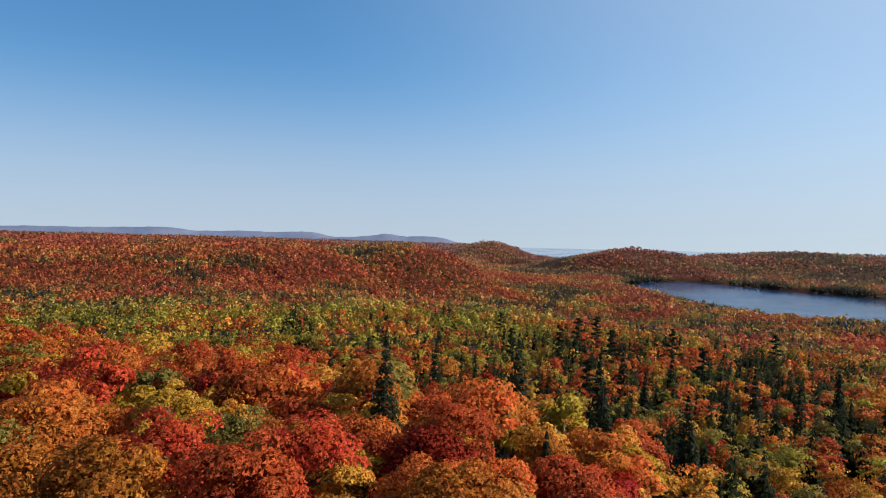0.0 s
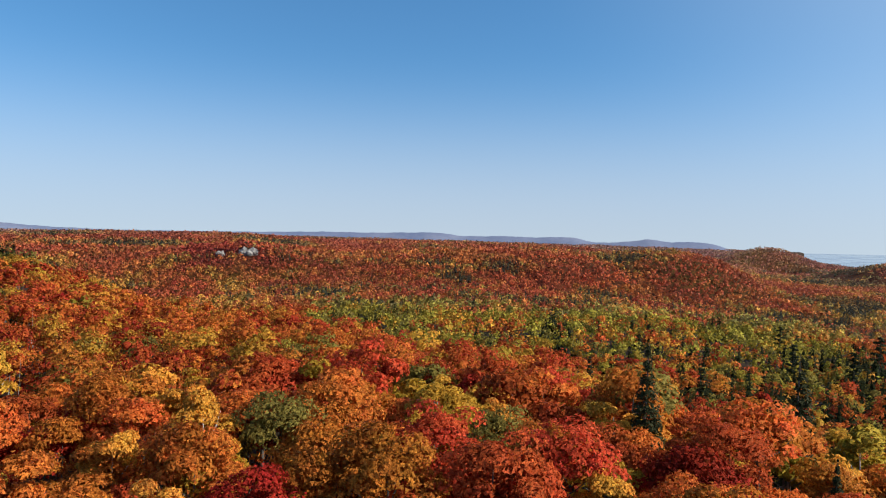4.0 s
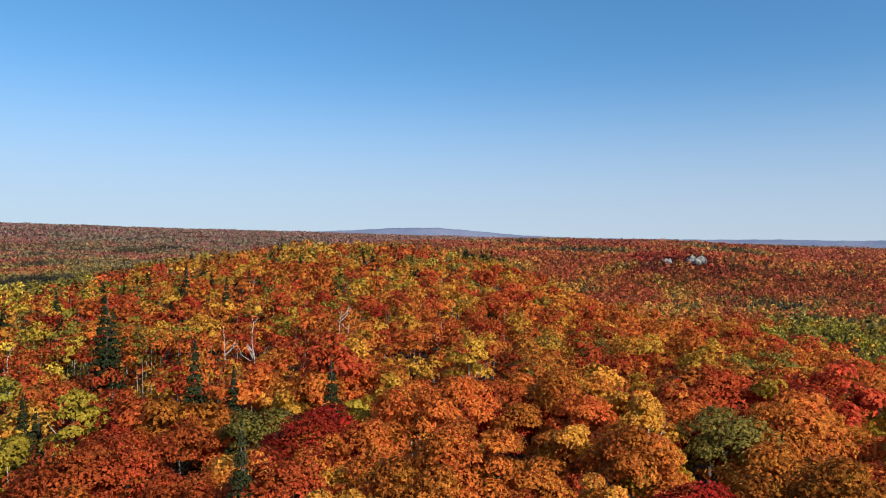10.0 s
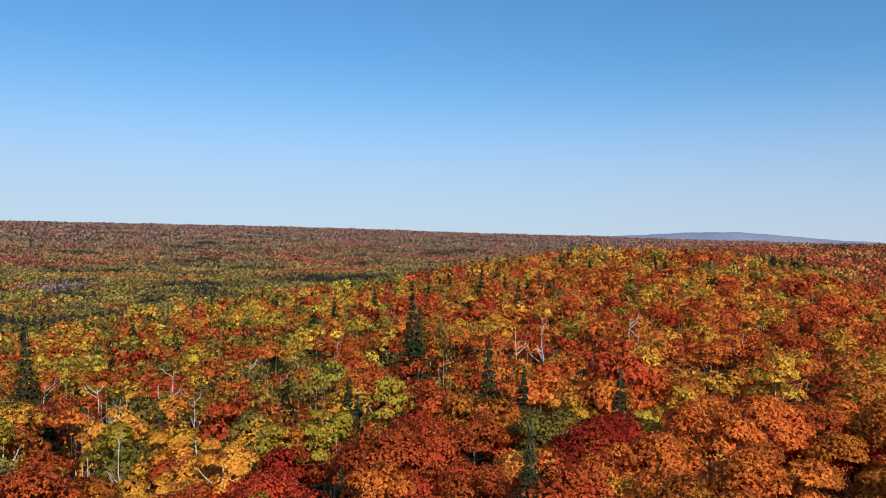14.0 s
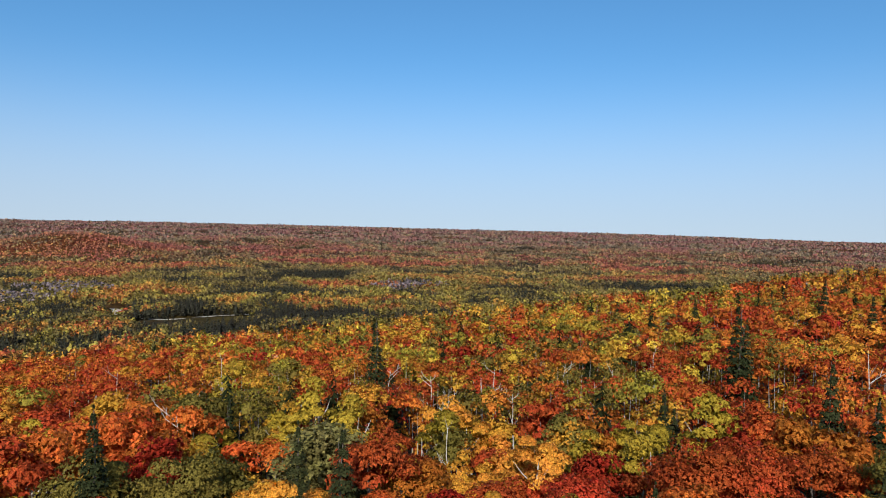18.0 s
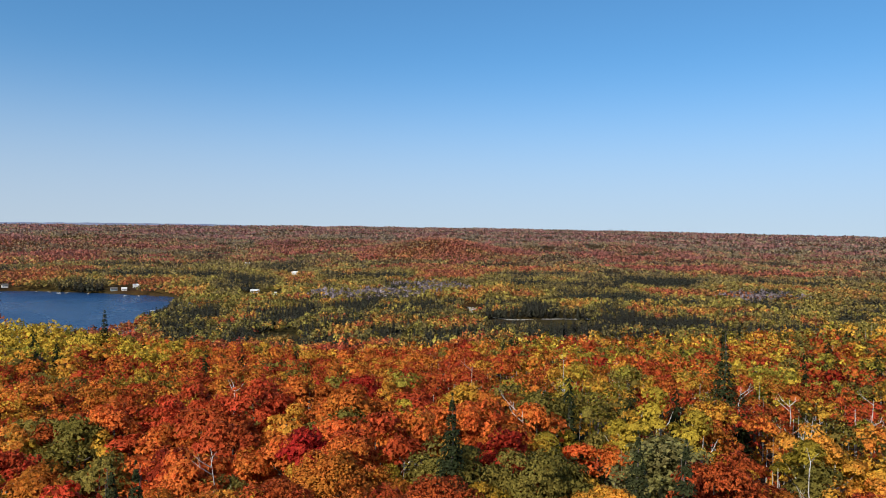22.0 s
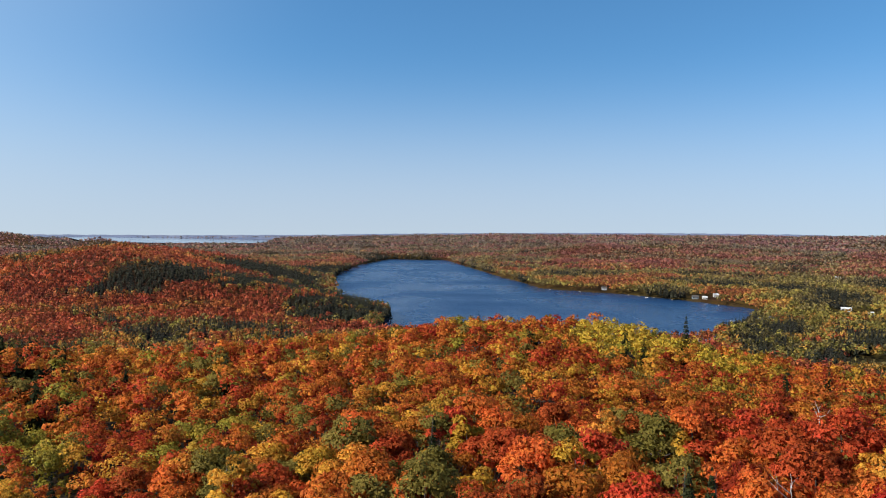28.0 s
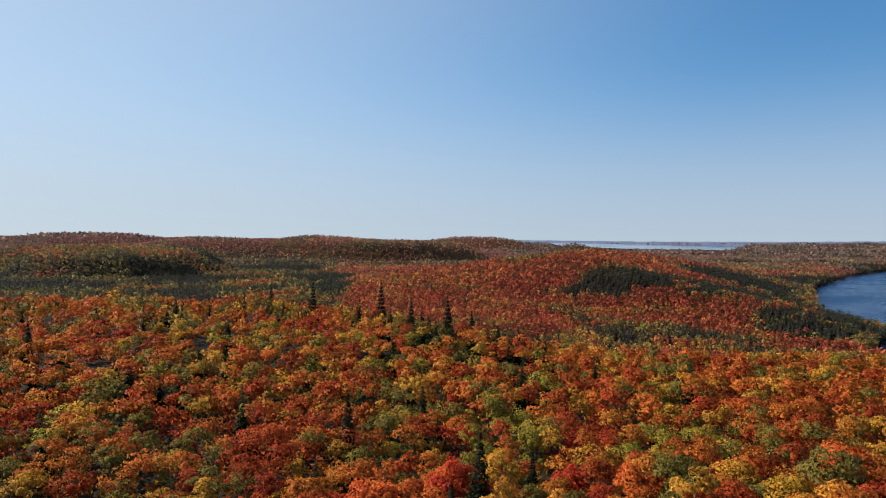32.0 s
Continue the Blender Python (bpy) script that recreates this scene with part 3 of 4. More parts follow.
def chips(c, nrm, size, rng, wild=0.45):
    """A three-cornered leaf cluster at each centre, facing about along nrm."""
    n = len(c)
    nrm = nrm + rng.normal(0, wild, (n, 3))
    nrm /= np.linalg.norm(nrm, axis=1)[:, None] + 1e-9
    ref = rng.normal(0, 1, (n, 3))
    u = np.cross(nrm, ref)
    u /= np.linalg.norm(u, axis=1)[:, None] + 1e-9
    v = np.cross(nrm, u)
    size = np.broadcast_to(np.asarray(size, float), (n,))[:, None] * rng.uniform(0.7, 1.35, (n, 1))
    e = rng.uniform(0.7, 1.2, (n, 3, 1))
    tri = np.stack([c + u * size * e[:, 0], c + (-0.5 * u + 0.87 * v) * size * e[:, 1], c + (-0.5 * u - 0.87 * v) * size * e[:, 2]], 1)
    return tri.reshape(-1, 3)


def round_crowns(x, y, z, rad, tall, chips_each, lumps, size, rng):
    """Leaf clusters of broad-leaved crowns: flattened clumps on a dome, clusters over the clumps. Returns corners, the tree of each corner, normals."""
    n = len(x)
    c0 = np.stack([x, y, z], 1)
    per = chips_each // lumps
    d = unit(rng, n * lumps, -0.35)
    rr = np.repeat(rad, lumps)[:, None]
    hh = np.repeat(tall, lumps)[:, None]
    lump = np.repeat(c0, lumps, 0) + d * np.concatenate([rr, rr, hh], 1) * rng.uniform(0.5, 0.86, (n * lumps, 1))
    lr = rr * rng.uniform(0.24, 0.46, (n * lumps, 1)) * (1.12 if lumps < 16 else 0.9)
    d2 = unit(rng, n * lumps * per, -0.12)
    p = np.repeat(lump, per, 0) + d2 * np.repeat(lr * [[1, 1, 0.68]], per, 0) * rng.uniform(0.72, 1.08, (n * lumps * per, 1))
    v = chips(p, d2 + [[0, 0, 0.15]], size, rng, 0.4)
    nrm = soft(0.6 * d2 + 0.7 * np.repeat(d, per, 0) + [[0, 0, 0.3]] + rng.normal(0, 0.32, d2.shape))
    return v, np.repeat(np.arange(n), lumps * per * 3), np.repeat(nrm, 3, 0)


def cone_crowns(x, y, base, top, rad, chips_each, size, rng):
    """Needle sprays of conifers, in whorls."""
    n = len(x)
    m = n * chips_each
    u = 1 - rng.uniform(0.0, 1, m) ** 0.72
    whorl = np.round(u * 13) / 13
    u = np.clip(u * 0.7 + whorl * 0.3, 0, 0.985)
    a = rng.uniform(0, 2 * math.pi, m)
    R = np.repeat(rad, chips_each) * (1 - u) * rng.uniform(0.45, 1.05, m)
    B, T = np.repeat(base, chips_each), np.repeat(top, chips_each)
    c = np.stack([np.repeat(x, chips_each) + R * np.cos(a), np.repeat(y, chips_each) + R * np.sin(a), B + (T - B) * u - R * 0.18], 1)
    out = np.stack([np.cos(a), np.sin(a), np.full(m, 0.9)], 1)
    v = chips(c, out, size * (1.15 - 0.75 * u), rng)
    return v, np.repeat(np.arange(n), chips_each * 3)


def boughs(x, y, base, top, rad, tiers, per, rng):
    """Drooping conifer boughs, tier over tier round the stem."""
    n = len(x)
    sh = (n, tiers, per)
    u = (np.arange(tiers)[None, :, None] + rng.uniform(0, 0.9, sh)) / tiers
    a = (np.arange(per)[None, None] + np.arange(tiers)[None, :, None] * 0.5 + rng.uniform(-0.25, 0.25, sh)) * 2 * math.pi / per
    R = rad[:, None, None] * (1 - u * 0.93) ** 0.85 * rng.uniform(0.6, 1.2, sh)
    z = base[:, None, None] + (top - base)[:, None, None] * u
    w = math.pi / per * 0.8
    X, Y = x[:, None, None], y[:, None, None]
    tip = [np.stack([X + R * np.cos(a + s), Y + R * np.sin(a + s), z - R * rng.uniform(0.0, 0.35, sh)], -1) for s in (-w, w)]
    stem = np.stack([X + 0 * R, Y + 0 * R, z + R * 0.55 + 0.1], -1)
    v = np.stack([stem, tip[0], tip[1]], 3).reshape(-1, 3)
    return v, np.repeat(np.arange(n), tiers * per * 3)


def cores(x, y, z, rad, tall, rng):
    n = len(x)
    k = rng.uniform(0.7, 1.1, (n, len(ICO_V), 1))
    v = np.stack([x, y, z], 1)[:, None] + ICO_V[None] * np.stack([rad, rad, tall], 1)[:, None] * k
    f = ICO_F[None] + np.arange(n)[:, None, None] * len(ICO_V)
    return v.reshape(-1, 3), f.reshape(-1, 3), np.repeat(np.arange(n), len(ICO_V))


def near_limit(x, y):
    """How far out the trees stand as things of their own."""
    az = (np.degrees(np.arctan2(-x, y)) + 90) % 360 - 90
    return 104 + 32 * ease((az - 80) / 80) + 12 * ease((5 - az) / 20)


def loose_crowns(x, y, z, rad, tall, leaf, size, rng):
    """A handful of leaf masses all round each small crown."""
    n = len(x)
    d = unit(rng, n * leaf, -0.3)
    q = np.repeat(np.stack([rad, rad, tall], 1), leaf, 0)
    p = np.repeat(np.stack([x, y, z], 1), leaf, 0) + d * q * rng.uniform(0.5, 1.0, (n * leaf, 1))
    nrm = soft(d + [[0, 0, 0.35]] + rng.normal(0, 0.3, d.shape))
    return chips(p, d * [[1, 1, 0.7]], size, rng, 0.4), np.repeat(np.arange(n), leaf * 3), np.repeat(nrm, 3, 0)


def domes(x, y, g, rad, top, rng, sides=5, shoulder=0.5):
    """Plain low crowns for far woods: a ring and an off-centre tip."""
    n = len(x)
    a = np.arange(sides) / sides * 2 * math.pi + rng.uniform(0, 6.28, (n, 1))
    rr = rad[:, None] * rng.uniform(0.75, 1.2, (n, sides))
    low = np.repeat((g + (top - g) * shoulder)[:, None], sides, 1) + rad[:, None] * rng.uniform(-0.2, 0.2, (n, sides))
    ring = np.stack([x[:, None] + rr * np.cos(a), y[:, None] + rr * np.sin(a), low], -1)
    tip = np.stack([x + rad * rng.uniform(-0.3, 0.3, n), y + rad * rng.uniform(-0.3, 0.3, n), top], -1)[:, None]
    v = np.concatenate([ring, tip], 1).reshape(-1, 3)
    j = np.arange(sides)
    f = np.stack([j, (j + 1) % sides, np.full(sides, sides)], 1)[None] + np.arange(n)[:, None, None] * (sides + 1)
    return v, f.reshape(-1, 3), np.repeat(np.arange(n), sides + 1)


HOLLOW_A = np.radians(np.arange(-50, 266, 1.0))
HOLLOW_R = np.concatenate([np.arange(60, 400, 10), np.geomspace(400, 4950, 160)])
rise = (land(-np.sin(HOLLOW_A)[:, None] * HOLLOW_R, np.cos(HOLLOW_A)[:, None] * HOLLOW_R) + CANOPY - EYE) / HOLLOW_R
HOLLOW_T = np.maximum.accumulate(rise, 1)


def in_hollow(x, y):
    """Low ground behind a brow, where the woods may stand thinner."""
    r = np.hypot(x, y)
    az = (np.degrees(np.arctan2(-x, y)) + 90) % 360 - 90
    i = np.clip(np.round(az + 50).astype(int), 0, len(HOLLOW_A) - 1)
    j = np.clip(np.searchsorted(HOLLOW_R, r * 0.985) - 1, 0, len(HOLLOW_R) - 1)
    return (land(x, y) + CANOPY * 1.5 - EYE) / r < HOLLOW_T[i, j] - 0.004


def along_shores(rng):
    """Places for trees close to the water of the two large lakes."""
    xs, ys = [], []
    for poly in LAKES[:2]:
        for a, b in zip(poly, np.roll(poly, -1, 0)):
            n = int(np.linalg.norm(b - a) / 1.1)
            u = rng.uniform(0, 1, (n, 1))
            p = a + (b - a) * u + rng.uniform(-26, 26, (n, 2))
            xs.append(p[:, 0]), ys.append(p[:, 1])
    x, y = np.concatenate(xs), np.concatenate(ys)
    d = water_edge(x, y)
    k = (d > 0.5) & (d < 15)
    return x[k], y[k]


def woods(name, r0, r1, gap, leaf, cone, lumps, size, rng, label, core=0.5, grow=1.0, keep=None, spire=1.0, row=1.0, places=None):
    """One stretch of woods too many to count: broad-leaved and conifer crowns, joined."""
    x, y = places if places else scatter(r0, r1, gap, rng, row=row)
    if keep:
        k = keep(x, y)
        x, y = x[k], y[k]
    k = clear_of(x, y)
    if r0 >= 330:
        k &= ~in_hollow(x, y) | (rng.uniform(0, 1, len(x)) < 0.12)
    x, y = x[k], y[k]
    kind = pick(x, y, rng)
    g = land(x, y)
    V, F, C, at = [], [], [], 0
    tone = rng.uniform(0.78, 1.2, len(x)) if r0 < 330 else rng.uniform(0.58, 1.42, len(x))
    if r0 >= 500:  # stands of lighter and darker woods
        tone = tone * (1 + 0.22 * ripple(x, y, 130, 31) + 0.16 * ripple(x, y, 420, 32))
    base = COLOURS[kind] * tone[:, None]
    if r0 < 330:
        base *= 1.1
        base[kind == OLIVE] *= (1.15, 1.12, 1.0)
    nxt = COLOURS[np.where(kind >= BARE_HAZE, kind, np.clip(kind + rng.choice([-1, 0, 1], len(x)), 0, 5))] * tone[:, None]
    mixk = rng.uniform(0, 0.45 if r0 < 330 else 0.25, len(x))[:, None] * (kind != CONIFER)[:, None]
    col = base * (1 - mixk) + nxt * mixk
    haze_mix = (0.12 * (r0 > 400) + 0.5 * ease((np.hypot(x, y) - 700) / 2600) * (kind != CONIFER))[:, None]  # haze mixed into the crowns' colour, growing with distance
    col = col * (1 - haze_mix) + COLOURS[BARE_HAZE] * haze_mix
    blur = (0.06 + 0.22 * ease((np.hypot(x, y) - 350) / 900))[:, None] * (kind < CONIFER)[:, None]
    col = col * (1 - blur) + (shares(x, y) @ COLOURS[:7] * (1 - haze_mix) + COLOURS[BARE_HAZE] * haze_mix) * blur
    k = kind != CONIFER
    m = int(k.sum())
    if r0 < 330:
        rad = gap * rng.uniform(0.48, 0.72, m) * grow
        hh = CANOPY * rng.uniform(0.8, 1.2, m) * (1 - 0.32 * (rng.uniform(0, 1, m) < 0.12))
        tall = np.maximum(rad * 0.8, CANOPY * rng.uniform(0.2, 0.3, m))
    else:  # narrower crowns of very uneven height
        big = rng.uniform(0, 1, m) ** 1.6
        rad = (1.7 + 2.9 * big) * grow
        hh = CANOPY * (0.68 + 0.36 * big + rng.uniform(0, 0.2, m)) * np.where(kind[k] < GOLD, 1.0, 1.08)
        tall = hh * rng.uniform(0.26, 0.4, m)
    zc = g[k] + hh - tall
    N = []

    def add(v, f, t, c, nrm=None):
        nonlocal at
        if nrm is None:  # rounded outwards from the stem
            mid = np.stack([px[t], py[t], pz[t]], 1)
            nrm = soft((v - mid) * [[1, 1, 0.9]] + [[0, 0, 0.6]])
        V.append(v), F.append((np.arange(len(v)).reshape(-1, 3) if f is None else f) + at), C.append(c), N.append(nrm)
        at += len(v)

    px, py, pz = x[k], y[k], zc
    if core:
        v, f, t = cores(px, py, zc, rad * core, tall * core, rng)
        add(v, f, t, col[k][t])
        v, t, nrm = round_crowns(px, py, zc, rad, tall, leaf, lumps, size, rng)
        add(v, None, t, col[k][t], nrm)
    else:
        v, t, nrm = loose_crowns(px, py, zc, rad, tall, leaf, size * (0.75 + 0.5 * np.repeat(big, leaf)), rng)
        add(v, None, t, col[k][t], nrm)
    k = ~k
    if k.sum():
        m = int(k.sum())
        top = g[k] + CANOPY * rng.uniform(0.85, 1.5, m) * spire
        rad = rng.uniform(2.4, 4.2, m) * (1.0 if r0 < 900 else 1.15)
        px, py, pz = x[k], y[k], g[k] + 4
        if r0 >= 900:
            v, t = boughs(px, py, g[k] + 2, top, rad * 1.15, 4 if r0 < 1600 else 2, 4, rng)
            add(v, None, t, col[k][t])
        else:
            v, f, t = domes(px, py, g[k] + 1, rad * 0.5, g[k] + 1 + (top - g[k] - 1) * 0.8, rng, 5, 0.06)
            add(v, f, t, col[k][t])
            tiers = 11 if r0 < 190 else 9 if r0 < 330 else 7 if r0 < 500 else 5
            v, t = boughs(px, py, g[k] + 1.5, top, rad, tiers, 7 if r0 < 330 else 5, rng)
            add(v, None, t, col[k][t])
            if cone:
                v, t = cone_crowns(px, py, g[k] + 1.5, top, rad, cone, size * 1.1, rng)
                add(v, None, t, col[k][t])
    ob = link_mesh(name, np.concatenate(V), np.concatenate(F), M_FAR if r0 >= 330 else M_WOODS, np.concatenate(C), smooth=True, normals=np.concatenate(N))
    tagged(ob, label, "woods", kind="stuff")
    return len(x)


def clear_of(x, y):
    k = np.ones(len(x), bool)
    for a, r, across, deep in CLEARINGS:
        cx, cy = P(a, r)
        th = radians(a)
        u = (x - cx) * math.cos(th) + (y - cy) * math.sin(th)
        v = -(x - cx) * math.sin(th) + (y - cy) * math.cos(th)
        k &= (u / across) ** 2 + (v / deep) ** 2 > 1
    return k


rng = np.random.RandomState(7)
woods("woods", 95, 190, 6.6, 400, 260, 18, 0.30, rng, "dense red, orange and gold autumn woods on the hill", core=0.3,
      keep=lambda x, y: np.hypot(x, y) > near_limit(x, y))
woods("woods", 190, 330, 6.2, 132, 60, 14, 0.52, rng, "autumn woods along the brow of the hill", core=0.3)
woods("woods", 330, 500, 4.9, 30, 20, 2, 0.78, rng, "autumn woods over the brow and down the slopes", core=0, row=1.3, grow=1.0)
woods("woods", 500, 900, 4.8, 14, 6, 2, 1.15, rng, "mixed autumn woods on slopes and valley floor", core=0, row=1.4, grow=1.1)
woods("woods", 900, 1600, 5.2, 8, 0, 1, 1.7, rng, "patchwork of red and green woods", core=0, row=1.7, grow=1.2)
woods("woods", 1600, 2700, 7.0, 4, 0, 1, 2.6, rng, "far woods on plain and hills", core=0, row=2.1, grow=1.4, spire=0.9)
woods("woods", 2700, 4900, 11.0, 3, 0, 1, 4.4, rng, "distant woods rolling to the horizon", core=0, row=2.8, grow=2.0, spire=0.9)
woods("woods", 640, 2400, 4.0, 12, 6, 1, 1.5, rng, "dark trees along the lake shores", core=0, grow=1.1, places=along_shores(rng))

# ------------------------------------------------------------------ single trees


def part(name, bm, mat, parent, label=""):
    me = bpy.data.meshes.new(name)
    bm.to_mesh(me)
    bm.free()
    me.materials.append(mat)
    ob = new(name, me)
    ob.parent = parent
    return tagged(ob, label) if label else ob


def bent(bm, pts, radii, sides=6, grown_from=None):
    """A tapered round limb along points, as one skin; it may grow out of an older limb's skin."""
    pts = [Vector(p) for p in pts]
    rings = []
    for k, (p, r) in enumerate(zip(pts, radii)):
        way = pts[min(k + 1, len(pts) - 1)] - pts[max(k - 1, 0)]
        q = way.to_track_quat("Z", "Y")
        rings.append([bm.verts.new(p + q @ Vector((r * math.cos(j * 6.283 / sides), r * math.sin(j * 6.283 / sides), 0))) for j in range(sides)])
    if grown_from:
        old = min(grown_from, key=lambda v: (v.co - pts[0]).length)
        bm.verts.remove(rings[0][0])
        rings[0][0] = old
    for a, b in zip(rings, rings[1:]):
        for j in range(sides):
            bm.faces.new((a[j], a[(j + 1) % sides], b[(j + 1) % sides], b[j]))
    bm.faces.new(rings[-1])
    return [v for ring in rings for v in ring]


def limb(bm, a, b, ra, rb, sides=6, grown_from=None):
    return bent(bm, [a, b], [ra, rb], sides, grown_from)


def trunk_mesh(rnd, height, girth, reach, limbs):
    """A slightly crooked trunk that forks into limbs."""
    bm = bmesh.new()
    pts, x, y = [Vector((0, 0, -0.6))], 0, 0
    for k in range(1, 5):
        x, y = x + rnd.uniform(-0.25, 0.25), y + rnd.uniform(-0.25, 0.25)
        pts.append(Vector((x, y, height * k / 4)))
    skin = bent(bm, pts, [girth * f for f in (1.25, 0.9, 0.7, 0.45, 0.12)], 7)
    for k in range(limbs):
        p = pts[2 + k % 2]
        a = k * 6.28 / limbs + rnd.uniform(-0.5, 0.5)
        q = p + Vector((math.cos(a) * reach * 0.45, math.sin(a) * reach * 0.45, height * 0.1))
        e = q + Vector((math.cos(a + 0.3) * reach * 0.3, math.sin(a + 0.3) * reach * 0.3, height * 0.1))
        bent(bm, [p, q, e], [girth * 0.34, girth * 0.2, girth * 0.05], 5, skin)
    return bm


def crown_part(v, mat, parent, label="", normals=None):
    v = np.asarray(v)
    ob = link_mesh("crown", v, np.arange(len(v)).reshape(-1, 3), mat, parent=parent, smooth=normals is not None, normals=normals)
    return tagged(ob, label) if label else ob


def broadleaf(name, label, category, group, mat, bark, rad, tall, height, chips_each, lumps, size, seed):
    rnd, rg = random.Random(seed), np.random.RandomState(seed)
    root = tagged(new(name), label, category, group)
    part("trunk", trunk_mesh(rnd, height * 0.8, 0.16 + height * 0.006, rad, 5), bark, root)
    one = np.array([0.0])
    v, _, nrm = round_crowns(one, one, one + height - tall, one + rad, one + tall, chips_each, lumps, size, rg)
    crown_part(v, mat, root, normals=nrm)
    return root


def spruce(name, label, category, group, mat, rad, height, chips_each, size, seed):
    rnd, rg = random.Random(seed), np.random.RandomState(seed)
    root = tagged(new(name), label, category, group)
    part("trunk", trunk_mesh(rnd, height * 0.97, 0.2, 0.3, 2), M_BARK, root)
    one = np.array([0.0])
    v, _ = cone_crowns(one, one, one + 1.6, one + height, one + rad, chips_each, size, rg)
    crown_part(v, mat, root)
    return root


NAMES = {CRIMSON: ("maple_tree", "crimson maple tree with a broad dense crown", "maples on the ridge"),
         RED: ("red_maple", "rust-red maple tree with a broad leafy crown", "maples on the ridge"),
         ORANGE: ("sugar_maple", "bright orange maple tree with a rounded crown", "maples on the ridge"),
         GOLD: ("birch_tree", "golden yellow birch tree with a pale trunk", "birches on the ridge"),
         LIME: ("aspen_tree", "yellow-green aspen tree, tall and slender", "aspens on the slope"),
         OLIVE: ("oak_tree", "olive-brown leafy tree with a rounded crown", "green trees on the slope"),
         CONIFER: ("spruce_tree", "dark green pointed spruce tree", "spruces on the slope")}
LEAF = {k: leafy(n, tuple(COLOURS[k] * ((1.35, 1.14, 1.0) if k == LIME else (1.3, 1.25, 1.1) if k == OLIVE else (1.12, 1.12, 1.12))), 0.32, 0.42 if k < CONIFER else 0.15, {CRIMSON: 0.005, RED: 0.008, ORANGE: 0.012, LIME: 0.004, OLIVE: 0.006}.get(k, 0.016), 9.0, 0.75) for k, n in
        ((CRIMSON, "crimson_leaves"), (RED, "rust_leaves"), (ORANGE, "orange_leaves"), (GOLD, "gold_leaves"),
         (LIME, "lime_leaves"), (OLIVE, "olive_leaves"), (CONIFER, "dark_needles"))}
SHAPES = {}
for kind, (name, label, group) in NAMES.items():
    for fine in (0, 1):
        count, size = ((1400, 0.29), (3700, 0.185))[fine]
        for k in range(3):
            seed = kind * 31 + k * 7 + fine
            cat = "tree"
            if kind == CONIFER:
                SHAPES[kind, fine, k] = spruce(name, label, cat, group, LEAF[kind], 2.9 + 0.35 * k, 17.0 + k * 2, int(count * 1.25), size * 1.4, seed)
            elif kind == LIME or (kind == GOLD and k):
                SHAPES[kind, fine, k] = broadleaf(name, label, cat, group, LEAF[kind], M_BIRCH, 2.4 + 0.3 * k, 4.8, 13.6 + k * 0.8, int(count * 0.8), 13, size, seed)
            else:
                SHAPES[kind, fine, k] = broadleaf(name, label, cat, group, LEAF[kind], M_BARK, 3.9 + 0.3 * k, 3.3 + 0.35 * k, 12.4 + 0.9 * k, count, 26, size, seed)
FIRST = set()


def plant(proto, x, y, z, turn, scale):
    """The shape itself at its first place, copies after that."""
    m = pose(x, y, z, 0, 0, turn) @ Matrix.Diagonal((scale, scale, scale * random.uniform(0.93, 1.07), 1))
    if proto.name not in FIRST:
        FIRST.add(proto.name)
        proto.matrix_basis = m
        return proto
    sc = proto.matrix_basis.to_scale()
    back = Matrix.Diagonal((1 / sc.x, 1 / sc.y, 1 / sc.z, 1))
    return copy_thing(proto, m @ back)


# bearing, distance, height
SPRUCES = [(4.5, 80, 17), (0.4, 200, 20), (9.0, 240, 17), (-13.0, 160, 20), (-19.8, 138, 19), (-8.9, 76, 13), (77.1, 258, 17), (72.4, 254, 14), (74.1, 214, 16),
           (82.8, 138, 19), (82.2, 142, 16), (76.4, 98, 15), (73.5, 94, 14), (85.9, 250, 18), (88.0, 97, 15), (87.2, 99, 12), (111.3, 154, 19),
           (223.6, 166, 18), (246.8, 286, 20), (159.5, 300, 17), (156.9, 306, 14), (90.5, 96, 11), (61.4, 470, 12), (66, 476, 12), (70, 474, 10), (57.5, 455, 13),
           (-16.5, 190, 18), (-22.5, 175, 17), (-24.5, 230, 20), (-18.5, 260, 19), (-27.5, 210, 18), (-30.0, 260, 20), (-14.8, 235, 18), (226.5, 405, 18),
           (221.0, 372, 20), (218.5, 352, 19), (229.8, 415, 14), (215.5, 330, 21), (213.5, 318, 17)]
PINES = [(-5.8, 350, 24), (-6.4, 190, 19), (-11.2, 400, 27), (-12.6, 420, 27), (-13.8, 330, 25), (-9.7, 330, 24), (-18.5, 380, 24), (-12.0, 225, 21), (-25.8, 400, 25),
         (-20.8, 300, 24), (-4.9, 420, 20)]

nx, ny = scatter(30, 150, 5.85, rng, -42, 256)
ng = land(nx, ny)
nr = np.hypot(nx, ny)
down = (EYE - ng - CANOPY) / nr
k = (nr < near_limit(nx, ny)) & (down < 0.44)
for a, r, h in SPRUCES + PINES:
    px, py = P(a, r)
    k &= np.hypot(nx - px, ny - py) > 2.6 + 0.04 * h
px, py = P(115.4, 92)
k &= np.hypot(nx - px, ny - py) > 8.5
nx, ny, ng, nr = nx[k], ny[k], ng[k], nr[k]
nk = pick(nx, ny, rng)
for i in range(len(nx)):
    proto = SHAPES[int(nk[i]), int(nr[i] < 84), int(rng.randint(3))]
    plant(proto, nx[i], ny[i], ng[i], rng.uniform(0, 360), rng.uniform(0.84, 1.24))
for a, r, h in SPRUCES:
    x, y = P(a, r)
    proto = SHAPES.get((CONIFER, int(r < 84), int(rng.randint(3))))
    plant(proto, x, y, float(land(x, y)), rng.uniform(0, 360), h / 15.0)


